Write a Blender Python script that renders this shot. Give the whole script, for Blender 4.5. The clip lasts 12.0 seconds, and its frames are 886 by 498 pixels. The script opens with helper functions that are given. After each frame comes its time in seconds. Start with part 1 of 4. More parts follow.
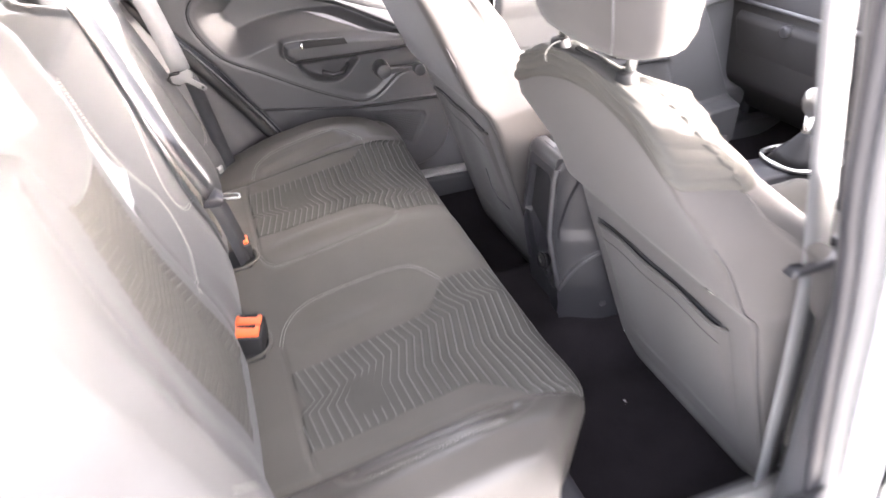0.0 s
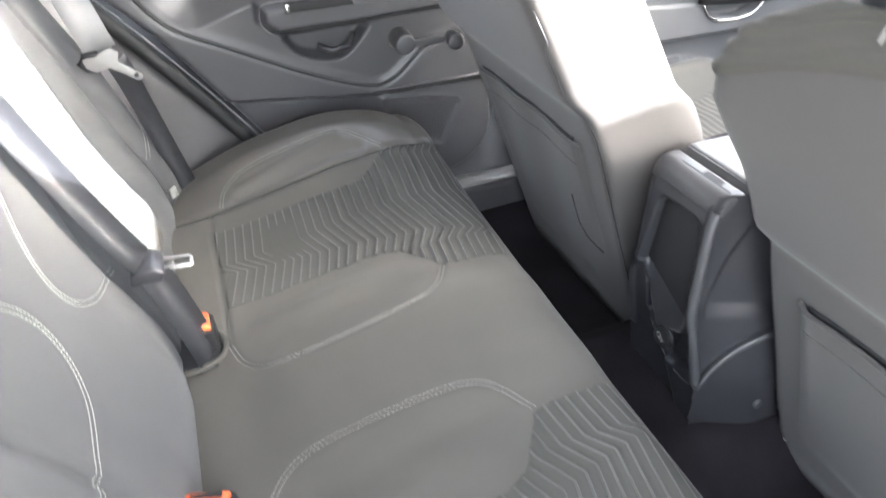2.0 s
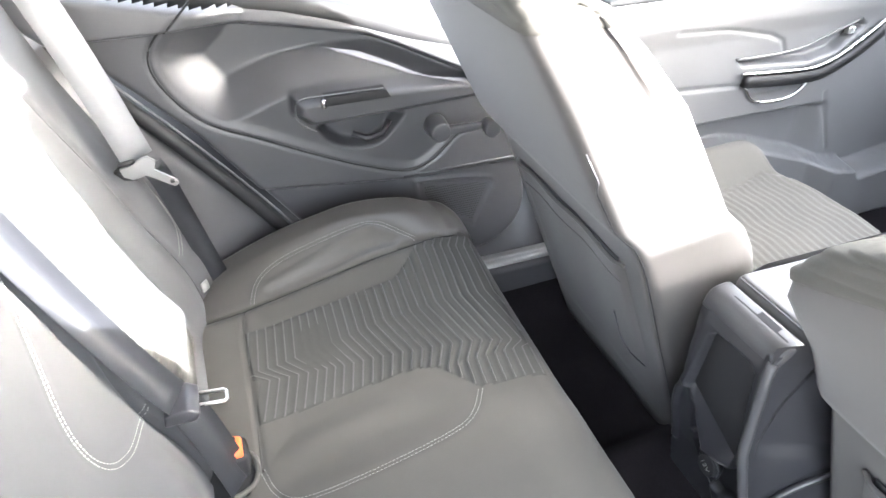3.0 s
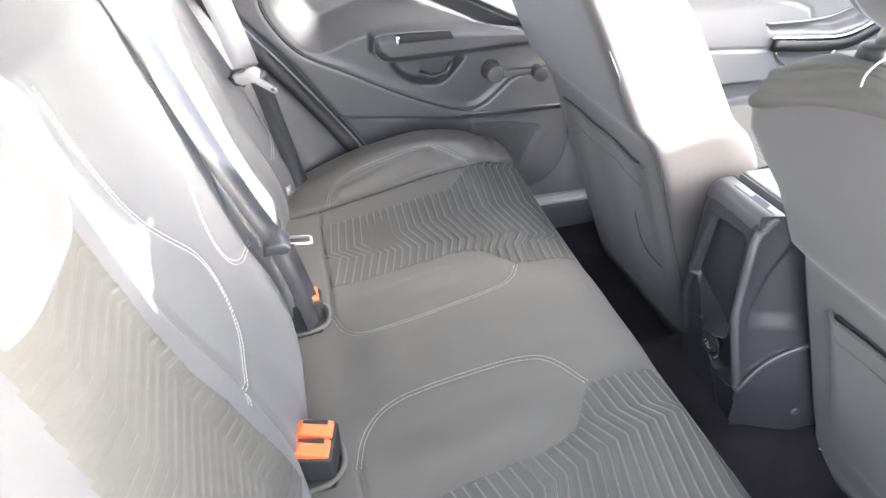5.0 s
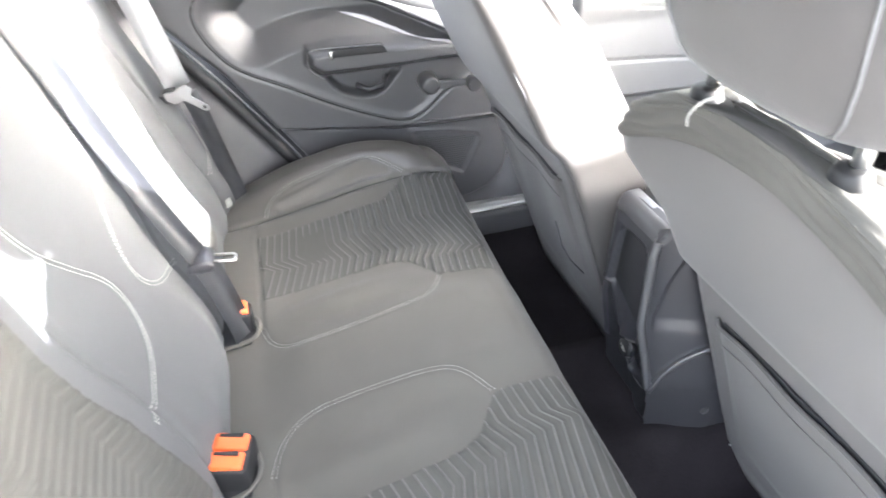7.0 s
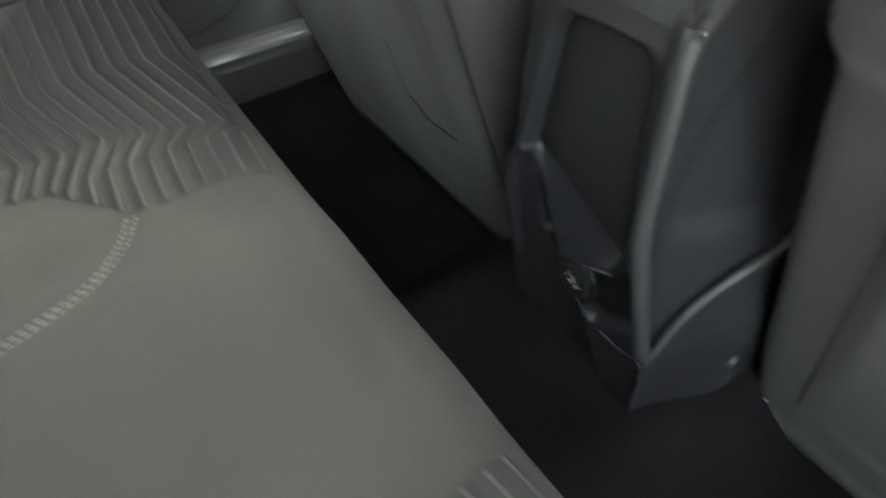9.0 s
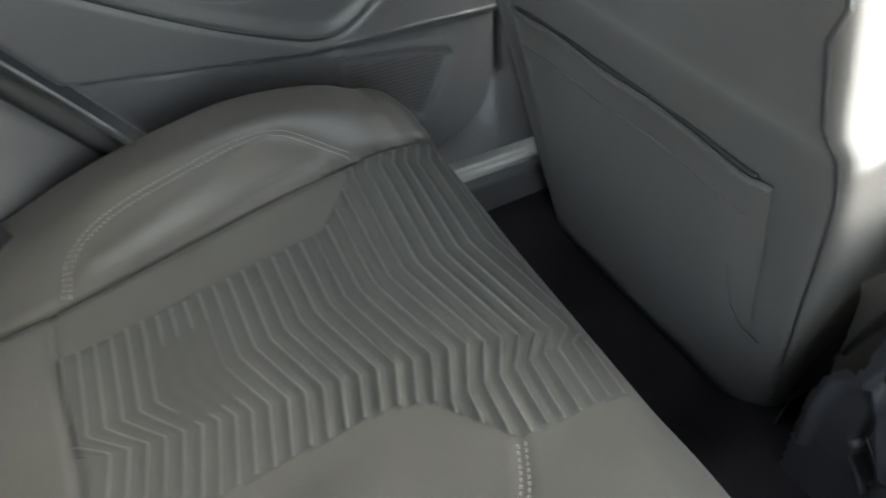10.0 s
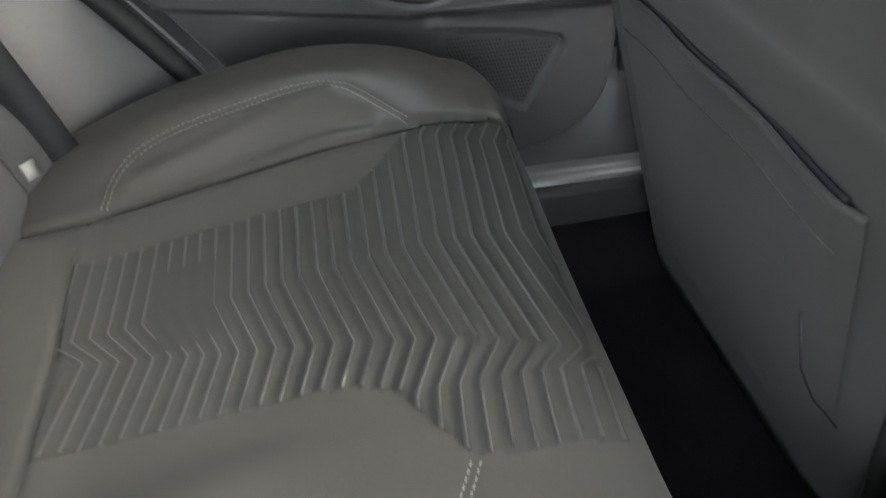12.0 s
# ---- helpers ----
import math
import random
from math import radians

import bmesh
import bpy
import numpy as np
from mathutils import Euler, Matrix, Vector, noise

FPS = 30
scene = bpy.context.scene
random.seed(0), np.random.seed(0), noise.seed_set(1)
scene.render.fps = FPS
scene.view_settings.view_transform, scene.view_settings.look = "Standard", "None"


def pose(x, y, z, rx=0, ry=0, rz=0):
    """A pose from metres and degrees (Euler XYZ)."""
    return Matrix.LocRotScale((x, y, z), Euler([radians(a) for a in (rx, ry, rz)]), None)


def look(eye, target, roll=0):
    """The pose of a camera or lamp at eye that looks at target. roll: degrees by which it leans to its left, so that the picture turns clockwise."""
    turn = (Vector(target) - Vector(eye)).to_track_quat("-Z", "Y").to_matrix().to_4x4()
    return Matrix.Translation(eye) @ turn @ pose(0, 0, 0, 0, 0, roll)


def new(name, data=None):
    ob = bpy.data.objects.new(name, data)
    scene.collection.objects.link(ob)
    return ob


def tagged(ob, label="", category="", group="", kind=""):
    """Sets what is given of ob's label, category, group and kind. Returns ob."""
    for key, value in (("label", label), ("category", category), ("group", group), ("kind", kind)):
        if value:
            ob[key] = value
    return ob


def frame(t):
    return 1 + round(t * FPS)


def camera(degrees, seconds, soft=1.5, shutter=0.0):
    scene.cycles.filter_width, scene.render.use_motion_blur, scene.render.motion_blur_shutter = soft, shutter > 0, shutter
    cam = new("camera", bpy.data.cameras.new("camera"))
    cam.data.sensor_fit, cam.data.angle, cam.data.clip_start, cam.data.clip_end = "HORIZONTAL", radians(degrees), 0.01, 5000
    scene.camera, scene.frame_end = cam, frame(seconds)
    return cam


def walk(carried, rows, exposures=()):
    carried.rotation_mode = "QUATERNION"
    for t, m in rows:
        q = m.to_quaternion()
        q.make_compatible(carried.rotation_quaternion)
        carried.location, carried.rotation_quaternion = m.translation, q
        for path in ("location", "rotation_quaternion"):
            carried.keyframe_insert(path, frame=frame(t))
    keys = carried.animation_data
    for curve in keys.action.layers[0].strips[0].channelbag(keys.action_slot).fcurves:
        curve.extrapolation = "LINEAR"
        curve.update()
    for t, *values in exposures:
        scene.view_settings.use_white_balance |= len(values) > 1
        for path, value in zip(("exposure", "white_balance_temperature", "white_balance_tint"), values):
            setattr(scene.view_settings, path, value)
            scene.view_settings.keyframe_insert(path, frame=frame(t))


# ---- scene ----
cam = camera(67.9, 12.0, shutter=0.4)
PATH = [
    (0, (0.051, -1.068, 1.056), (0.606, 0.518, -0.03), -1.4),
    (0.5, (0.118, -0.784, 0.975), (0.676, 0.805, -0.104), -1.5),
    (1, (0.153, -0.678, 0.918), (0.711, 0.895, -0.183), -1.6),
    (1.5, (0.16, -0.651, 0.887), (0.736, 0.892, -0.248), -1.3),
    (2, (0.119, -0.55, 0.917), (0.678, 0.968, -0.26), -1.7),
    (2.5, (0.118, -0.443, 1.018), (0.662, 1.088, -0.148), -1.4),
    (2.7, (0.137, -0.437, 1.027), (0.672, 1.1, -0.135), -1.5),
    (4.3, (0.042, -0.456, 0.991), (0.448, 1.175, -0.094), -1.1),
    (4.5, (0.064, -0.53, 0.945), (0.438, 1.11, -0.136), -1.6),
    (5, (0.057, -0.689, 0.964), (0.437, 0.939, -0.134), -1.4),
    (5.5, (0.021, -0.7, 1.003), (0.405, 0.917, -0.109), -1.3),
    (6, (0.067, -0.691, 1.025), (0.448, 0.92, -0.097), -1.5),
    (6.5, (0.096, -0.699, 1.041), (0.482, 0.91, -0.082), -1.6),
    (7, (0.151, -0.729, 1.01), (0.571, 0.876, -0.108), -1.6),
    (7.2, (0.184, -0.733, 0.983), (0.676, 0.846, -0.141), -1.3),
    (8.8, (0.366, -0.296, 0.623), (1.244, 0.841, -0.769), 1.4),
    (9, (0.352, -0.239, 0.655), (1.165, 0.883, -0.787), 0.3),
    (9.3, (0.287, -0.168, 0.669), (1.132, 0.991, -0.725), 0.7),
    (9.5, (0.257, -0.117, 0.695), (1.072, 1.067, -0.696), 1.3),
    (9.7, (0.242, -0.075, 0.738), (0.982, 1.134, -0.673), 0.0),
    (10, (0.202, -0.041, 0.788), (0.903, 1.191, -0.622), 0.7),
    (10.5, (0.123, -0.035, 0.827), (0.567, 1.352, -0.544), -0.1),
    (11, (0.218, -0.017, 0.788), (0.486, 1.42, -0.578), -0.8),
    (11.5, (0.28, -0.016, 0.774), (0.561, 1.412, -0.598), -0.4),
    (12, (0.31, -0.055, 0.72), (0.608, 1.369, -0.653), -0.1),
]
EXPOSURES = [(0, 5.0, 6750, 20), (0.5, 4.85, 6500, 12), (1.0, 5.2, 6450, 12), (1.5, 5.46, 6400, 11), (2.0, 5.19, 6350, 10), (2.7, 5.34, 6300, 10), (4.3, 5.41, 6250, 13), (6.5, 5.42, 6300, 11), (7.2, 5.45, 6300, 10),
             (8.8, 4.35, 6600, -2), (9.0, 4.3, 6600, -2), (9.5, 4.32, 6400, -3), (10.3, 4.69, 6350, 5), (11.0, 4.57, 6350, 5), (12, 4.27, 6450, 5)]
walk(cam, [(t, look(eye, target, roll)) for t, eye, target, roll in PATH], EXPOSURES)

# ---- light ----
SUN = Vector((0.865, -0.455, 0.235)).normalized()
world = bpy.data.worlds.new("sky")
scene.world = world
world.use_nodes = True
wn = world.node_tree.nodes
sky = wn.new("ShaderNodeTexSky")
sky.sky_type, sky.sun_disc = "NISHITA", False
sky.air_density, sky.dust_density, sky.ozone_density = 0.8, 3.5, 0.6
sky.sun_elevation = math.asin(SUN.z)
sky.sun_rotation = math.atan2(SUN.x, SUN.y)
haze = wn.new("ShaderNodeHueSaturation")
haze.inputs["Saturation"].default_value = 0.38
world.node_tree.links.new(sky.outputs[0], haze.inputs["Color"])
world.node_tree.links.new(haze.outputs[0], wn["Background"].inputs[0])
wn["Background"].inputs[1].default_value = 0.15
sun = new("sun", bpy.data.lights.new("sun", "SUN"))
sun.data.energy, sun.data.angle, sun.data.color = 1.85, radians(0.6), (1.0, 0.995, 0.985)
sun.matrix_world = look(SUN * 5, (0, 0, 0))


# ---- materials ----
def material(name, color, rough=0.6, metal=0.0, grain=900.0, bump=0.15, vary=0.12, patch=9.0, spec=0.5, sheen=0.0, stretch=(1, 1, 1)):
    """A surface with fine grain relief and colour that varies at two scales."""
    m = bpy.data.materials.new(name)
    m.use_nodes = True
    n, l = m.node_tree.nodes, m.node_tree.links
    b = n["Principled BSDF"]
    b.inputs["Roughness"].default_value, b.inputs["Metallic"].default_value = rough, metal
    b.inputs["Specular IOR Level"].default_value = spec
    b.inputs["Sheen Weight"].default_value = sheen
    b.inputs["Sheen Roughness"].default_value = 0.5
    co, mp = n.new("ShaderNodeTexCoord"), n.new("ShaderNodeMapping")
    mp.inputs["Scale"].default_value = stretch
    l.new(co.outputs["Object"], mp.inputs[0])
    fine, wide = n.new("ShaderNodeTexNoise"), n.new("ShaderNodeTexNoise")
    fine.inputs["Scale"].default_value, fine.inputs["Detail"].default_value = grain, 2.0
    wide.inputs["Scale"].default_value, wide.inputs["Detail"].default_value = patch, 5.0
    l.new(mp.outputs[0], fine.inputs["Vector"])
    l.new(co.outputs["Object"], wide.inputs["Vector"])
    mix = n.new("ShaderNodeMix")
    mix.data_type = "FLOAT"
    mix.inputs[0].default_value = 0.5
    l.new(fine.outputs[0], mix.inputs[2])
    l.new(wide.outputs[0], mix.inputs[3])
    ramp = n.new("ShaderNodeValToRGB")
    lo, hi = [tuple(min(1, c * k) for c in color) + (1,) for k in (1 - vary * 2, 1 + vary * 2)]
    ramp.color_ramp.elements[0].position, ramp.color_ramp.elements[1].position = 0.25, 0.75
    ramp.color_ramp.elements[0].color, ramp.color_ramp.elements[1].color = lo, hi
    l.new(mix.outputs[0], ramp.inputs[0])
    l.new(ramp.outputs[0], b.inputs["Base Color"])
    rr = n.new("ShaderNodeMapRange")
    rr.inputs["To Min"].default_value, rr.inputs["To Max"].default_value = max(0.02, rough - 0.08), min(1, rough + 0.08)
    l.new(wide.outputs[0], rr.inputs[0])
    l.new(rr.outputs[0], b.inputs["Roughness"])
    bp = n.new("ShaderNodeBump")
    bp.inputs["Strength"].default_value, bp.inputs["Distance"].default_value = bump, 0.0006
    l.new(fine.outputs[0], bp.inputs["Height"])
    l.new(bp.outputs[0], b.inputs["Normal"])
    return m


CLOTH = material("grey_seat_cloth", (0.083, 0.078, 0.069), 0.85, grain=1400, bump=0.35, vary=0.10, spec=0.22, sheen=0.10)
RIBBED = material("ribbed_seat_cloth", (0.071, 0.069, 0.063), 0.85, grain=1400, bump=0.35, vary=0.10, spec=0.15, sheen=0.02)
BOLSTER = material("smooth_bolster_cloth", (0.080, 0.074, 0.067), 0.33, grain=780, bump=0.12, vary=0.06, spec=0.45)
# Same cloth as CLOTH, cooled so bluish sky shade sits in its colour.
BACKREST = material("shade_toned_seat_cloth", (0.073, 0.073, 0.074), 0.8, grain=1400, bump=0.35, vary=0.10, spec=0.25, sheen=0.10)
BACKCLOTH = material("seat_back_cloth", (0.067, 0.063, 0.061), 0.8, grain=1500, bump=0.25, vary=0.08, spec=0.25, sheen=0.13)
PLASTIC = material("grained_grey_plastic", (0.061, 0.061, 0.065), 0.39, grain=1300, bump=0.18, vary=0.07, spec=0.45)
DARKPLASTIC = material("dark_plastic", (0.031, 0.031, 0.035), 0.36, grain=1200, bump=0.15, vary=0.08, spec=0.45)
TRIM = material("light_grey_trim_plastic", (0.125, 0.125, 0.127), 0.4, grain=1200, bump=0.12, vary=0.05, spec=0.45)
SATIN = material("satin_grey_plastic", (0.056, 0.056, 0.059), 0.36, grain=1200, bump=0.10, vary=0.06, spec=0.6)
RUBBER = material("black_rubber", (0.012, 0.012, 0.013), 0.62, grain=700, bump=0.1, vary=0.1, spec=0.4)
CARPET = material("black_carpet", (0.018, 0.016, 0.018), 0.95, grain=700, bump=0.9, vary=0.3, spec=0.05)
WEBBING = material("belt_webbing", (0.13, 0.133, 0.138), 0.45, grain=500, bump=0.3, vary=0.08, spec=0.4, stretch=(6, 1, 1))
# Shaded copy of the belt webbing: the shade is put into its colour.
SHADEWEB = material("shaded_belt_webbing", (0.017, 0.018, 0.021), 0.42, grain=500, bump=0.3, vary=0.08, spec=0.5, stretch=(6, 1, 1))
METAL = material("brushed_metal", (0.62, 0.62, 0.60), 0.28, metal=1.0, grain=500, bump=0.05, vary=0.04)
SCUFF = material("satin_scuff_plate", (0.33, 0.33, 0.32), 0.34, metal=0.4, grain=500, bump=0.06, vary=0.05)
ORANGE = material("orange_red_plastic", (0.85, 0.13, 0.035), 0.35, grain=600, bump=0.05, vary=0.05)
THREAD = material("pale_thread", (0.33, 0.325, 0.305), 0.7, grain=900, bump=0.2, vary=0.08)
WHITE = material("white_print", (0.8, 0.8, 0.8), 0.5, grain=500, bump=0.0, vary=0.02)
LINING = material("pale_headliner", (0.55, 0.54, 0.52), 0.9, grain=900, bump=0.3, vary=0.05, spec=0.1)
# RIBBED's cloth a tone lighter: the ribs' grazing highlight put into the colour.
WELT = material("highlit_embossed_rib_cloth", (0.088, 0.086, 0.078), 0.40, grain=1400, bump=0.2, vary=0.08, spec=0.5)
# Console plastic darkened so the recess carries its shade as colour.
RECESS = material("shaded_recess_plastic", (0.022, 0.022, 0.024), 0.7, grain=1200, bump=0.2, vary=0.08, spec=0.25)
DASH = material("matt_dash_plastic", (0.050, 0.049, 0.050), 0.65, grain=1200, bump=0.25, vary=0.08, spec=0.25)
DOORGREY = material("door_grey_plastic", (0.095, 0.095, 0.097), 0.45, grain=1200, bump=0.15, vary=0.06, spec=0.4)
TINTED = bpy.data.materials.new("tinted_glass")
TINTED.use_nodes = True
gn = TINTED.node_tree.nodes
gn.clear()
clear, gloss, fres, mix, out = [gn.new(k) for k in ("ShaderNodeBsdfTransparent", "ShaderNodeBsdfGlossy", "ShaderNodeFresnel", "ShaderNodeMixShader", "ShaderNodeOutputMaterial")]
clear.inputs[0].default_value, gloss.inputs["Roughness"].default_value = (0.25, 0.255, 0.255, 1), 0.02
for a, b in ((fres.outputs[0], mix.inputs[0]), (clear.outputs[0], mix.inputs[1]), (gloss.outputs[0], mix.inputs[2]), (mix.outputs[0], out.inputs[0])):
    TINTED.node_tree.links.new(a, b)
PAINT = material("white_body_paint", (0.72, 0.72, 0.72), 0.25, grain=200, bump=0.0, vary=0.02)
GROUND = material("grey_paving", (0.43, 0.42, 0.405), 0.85, grain=60, bump=0.5, vary=0.15, patch=1.5, spec=0.2)



# ---- builders ----
def part(name, data, mat, parent=None, label=""):
    """Links mesh data (or (verts, faces)) as one object."""
    if isinstance(data, tuple):
        me = bpy.data.meshes.new(name)
        me.from_pydata([tuple(map(float, v)) for v in data[0]], [], data[1])
        me.update()
    elif isinstance(data, bmesh.types.BMesh):
        me = bpy.data.meshes.new(name)
        bmesh.ops.recalc_face_normals(data, faces=data.faces)
        data.to_mesh(me)
        data.free()
    else:
        me = data
    if not me.materials:
        me.materials.append(mat)
    me.shade_smooth()
    ob = new(name, me)
    ob.parent = parent
    if label:
        ob["label"] = label
    return ob


def thing(name, label, category, group="", kind="", at=(0, 0, 0)):
    ob = new(name)
    ob.empty_display_size = 0.05
    ob.location = at
    return tagged(ob, label, category, group, kind)


def grid_faces(nu, nv, keep=None, wrap=False):
    out = []
    for i in range(nu - 1):
        for j in range(nv - (0 if wrap else 1)):
            k = (j + 1) % nv
            q = (i * nv + j, i * nv + k, (i + 1) * nv + k, (i + 1) * nv + j)
            if keep is None or all(keep[a] for a in q):
                out.append(q)
    return out


def loft(rings):
    """Closed skin through rings of equal count, with fan caps."""
    n = len(rings[0])
    verts = [p for r in rings for p in r]
    faces = grid_faces(len(rings), n, wrap=True)
    for base, flip in ((0, True), ((len(rings) - 1) * n, False)):
        c = len(verts)
        verts.append(tuple(np.mean(verts[base:base + n], axis=0)))
        for j in range(n):
            a, b = base + j, base + (j + 1) % n
            faces.append((c, b, a) if flip else (c, a, b))
    return verts, faces


def tidy(data):
    bm = bmesh.new()
    vs = [bm.verts.new(v) for v in data[0]]
    for fc in data[1]:
        try:
            bm.faces.new([vs[i] for i in fc])
        except ValueError:
            pass
    bmesh.ops.recalc_face_normals(bm, faces=bm.faces)
    return bm


def superellipse(a, b, n, count=40):
    out = []
    for k in range(count):
        t = 2 * math.pi * k / count
        c, s = math.cos(t), math.sin(t)
        out.append((a * math.copysign(abs(c) ** (2 / n), c), b * math.copysign(abs(s) ** (2 / n), s)))
    return out


def box(lo, hi, bevel=0.006, segments=2):
    bm = bmesh.new()
    bmesh.ops.create_cube(bm, size=1)
    for v in bm.verts:
        v.co = [lo[i] + (v.co[i] + 0.5) * (hi[i] - lo[i]) for i in range(3)]
    if bevel:
        bmesh.ops.bevel(bm, geom=bm.edges[:] + bm.verts[:], offset=bevel, segments=segments, affect="EDGES", profile=0.5)
    return bm


def cylinder(p, q, r, r2=None, seg=20, bevel=0.0):
    p, q = Vector(p), Vector(q)
    bm = bmesh.new()
    bmesh.ops.create_cone(bm, cap_ends=True, segments=seg, radius1=r, radius2=r if r2 is None else r2, depth=(q - p).length)
    if bevel:
        rim = [e for e in bm.edges if len(e.link_faces) == 2 and any(len(fc.verts) > 4 for fc in e.link_faces)]
        bmesh.ops.bevel(bm, geom=rim, offset=bevel, segments=2, affect="EDGES", profile=0.5)
    turn = (q - p).to_track_quat("Z", "Y").to_matrix().to_4x4()
    bmesh.ops.transform(bm, matrix=Matrix.Translation((p + q) / 2) @ turn, verts=bm.verts)
    return bm


def prism(outline, axis, lo, hi, bevel=0.004):
    """A flat shape pushed through from lo to hi along axis (0, 1 or 2)."""
    bm = bmesh.new()
    def at(p, d):
        c = list(p)
        c.insert(axis, d)
        return c
    a = [bm.verts.new(at(p, lo)) for p in outline]
    b = [bm.verts.new(at(p, hi)) for p in outline]
    bm.faces.new(a)
    bm.faces.new(b[::-1])
    for i in range(len(a)):
        k = (i + 1) % len(a)
        bm.faces.new((a[i], a[k], b[k], b[i]))
    bmesh.ops.recalc_face_normals(bm, faces=bm.faces)
    if bevel:
        bmesh.ops.bevel(bm, geom=bm.edges[:] + bm.verts[:], offset=bevel, segments=2, affect="EDGES", profile=0.5)
    return bm


def smooth_line(points, step=0.004, rounds=2):
    """Rounds a polyline's corners and samples it evenly."""
    p = np.array(points, float)
    for _ in range(rounds):
        q = np.empty((2 * len(p) - 2, p.shape[1]))
        q[0::2], q[1::2] = 0.75 * p[:-1] + 0.25 * p[1:], 0.25 * p[:-1] + 0.75 * p[1:]
        p = np.vstack([p[:1], q, p[-1:]])
    d = np.r_[0, np.cumsum(np.linalg.norm(np.diff(p, axis=0), axis=1))]
    t = np.linspace(0, d[-1], max(3, int(d[-1] / step)))
    return np.stack([np.interp(t, d, c) for c in p.T], 1)


def line_distance(points, X, Y):
    p = np.asarray(points, float)
    best = np.full(np.shape(X), 9.0)
    for a, b in zip(p[:-1], p[1:]):
        ab = b - a
        t = np.clip(((X - a[0]) * ab[0] + (Y - a[1]) * ab[1]) / (ab @ ab + 1e-12), 0, 1)
        best = np.minimum(best, np.hypot(X - a[0] - t * ab[0], Y - a[1] - t * ab[1]))
    return best


def inside(points, X, Y):
    """Signed distance: positive inside the outline."""
    p = np.asarray(points, float)
    inn = np.zeros(np.shape(X), bool)
    for a, b in zip(p, np.roll(p, -1, axis=0)):
        cross = ((a[1] > Y) != (b[1] > Y)) & (X < (b[0] - a[0]) * (Y - a[1]) / (b[1] - a[1] + 1e-12) + a[0])
        inn ^= cross
    return np.where(inn, 1, -1) * line_distance(np.vstack([p, p[:1]]), X, Y)


def step01(x):
    x = np.clip(x, 0, 1)
    return x * x * (3 - 2 * x)


def ribbon(points, width, normal, thick=0.0014, across=None):
    """A strap along points, flat to normal."""
    p = [Vector(q) for q in points]
    verts, faces = [], []
    for i, q in enumerate(p):
        d = (p[min(i + 1, len(p) - 1)] - p[max(i - 1, 0)]).normalized()
        nn = Vector(normal[i] if isinstance(normal[0], (tuple, list)) else normal).normalized()
        side = d.cross(nn).normalized()
        nn = side.cross(d)
        for u, v in ((-.5, -.5), (.5, -.5), (.5, .5), (-.5, .5)):
            verts.append(q + side * width * u + nn * thick * v)
    faces = grid_faces(len(p), 4, wrap=True) + [(3, 2, 1, 0), tuple(len(verts) - 4 + k for k in range(4))]
    return verts, faces


def tube(points, r, seg=8):
    p = [Vector(q) for q in points]
    rings = []
    up = Vector((0, 0, 1))
    for i, q in enumerate(p):
        d = (p[min(i + 1, len(p) - 1)] - p[max(i - 1, 0)]).normalized()
        a = d.cross(up if abs(d.z) < 0.9 else Vector((1, 0, 0))).normalized()
        b = d.cross(a)
        rings.append([tuple(q + a * r * math.cos(2 * math.pi * k / seg) + b * r * math.sin(2 * math.pi * k / seg)) for k in range(seg)])
    return loft(rings)


# ---- rear bench ----
BASE_X, BASE_Z = (-0.10, 0.073, 0.20, 0.31, 0.371, 0.43, 0.50), (0.278, 0.300, 0.327, 0.350, 0.356, 0.356, 0.350)
BOL_X, BOL_Z = (-0.02, 0.046, 0.11, 0.172, 0.282, 0.36, 0.429, 0.48), (0.0, 0.026, 0.047, 0.059, 0.060, 0.043, 0.020, 0.006)
MID_SEAM = smooth_line([(0.070, 0.152), (0.082, 0.105), (0.115, 0.074), (0.20, 0.070), (0.318, 0.076), (0.350, 0.10), (0.371, 0.138)])
BOL_SEAM = smooth_line([(-0.02, 0.470), (0.094, 0.468), (0.256, 0.470), (0.386, 0.474), (0.475, 0.500)])
BOL_STITCH = smooth_line([(0.096, 0.474), (0.106, 0.505), (0.140, 0.522), (0.225, 0.527), (0.325, 0.531), (0.352, 0.514), (0.388, 0.484)])
INSERT = [(0.073, 0.228), (0.20, 0.220), (0.300, 0.213), (0.330, 0.199), (0.371, 0.138), (0.470, 0.132), (0.490, 0.494), (0.386, 0.474),
          (0.352, 0.436), (0.325, 0.410), (0.256, 0.411), (0.073, 0.416)]
BACK_SEAM = [(0.070, 0.152), (0.073, 0.228), (0.073, 0.416), (0.080, 0.468)]


def eased(X, xs, zs, reach=0.045):
    """A profile through a few heights, with its corners rounded off."""
    offs = np.linspace(-reach, reach, 9)
    w = 1 + np.cos(np.pi * offs / (reach * 1.1))
    return sum(k * np.interp(X + o, xs, zs) for k, o in zip(w / w.sum(), offs))


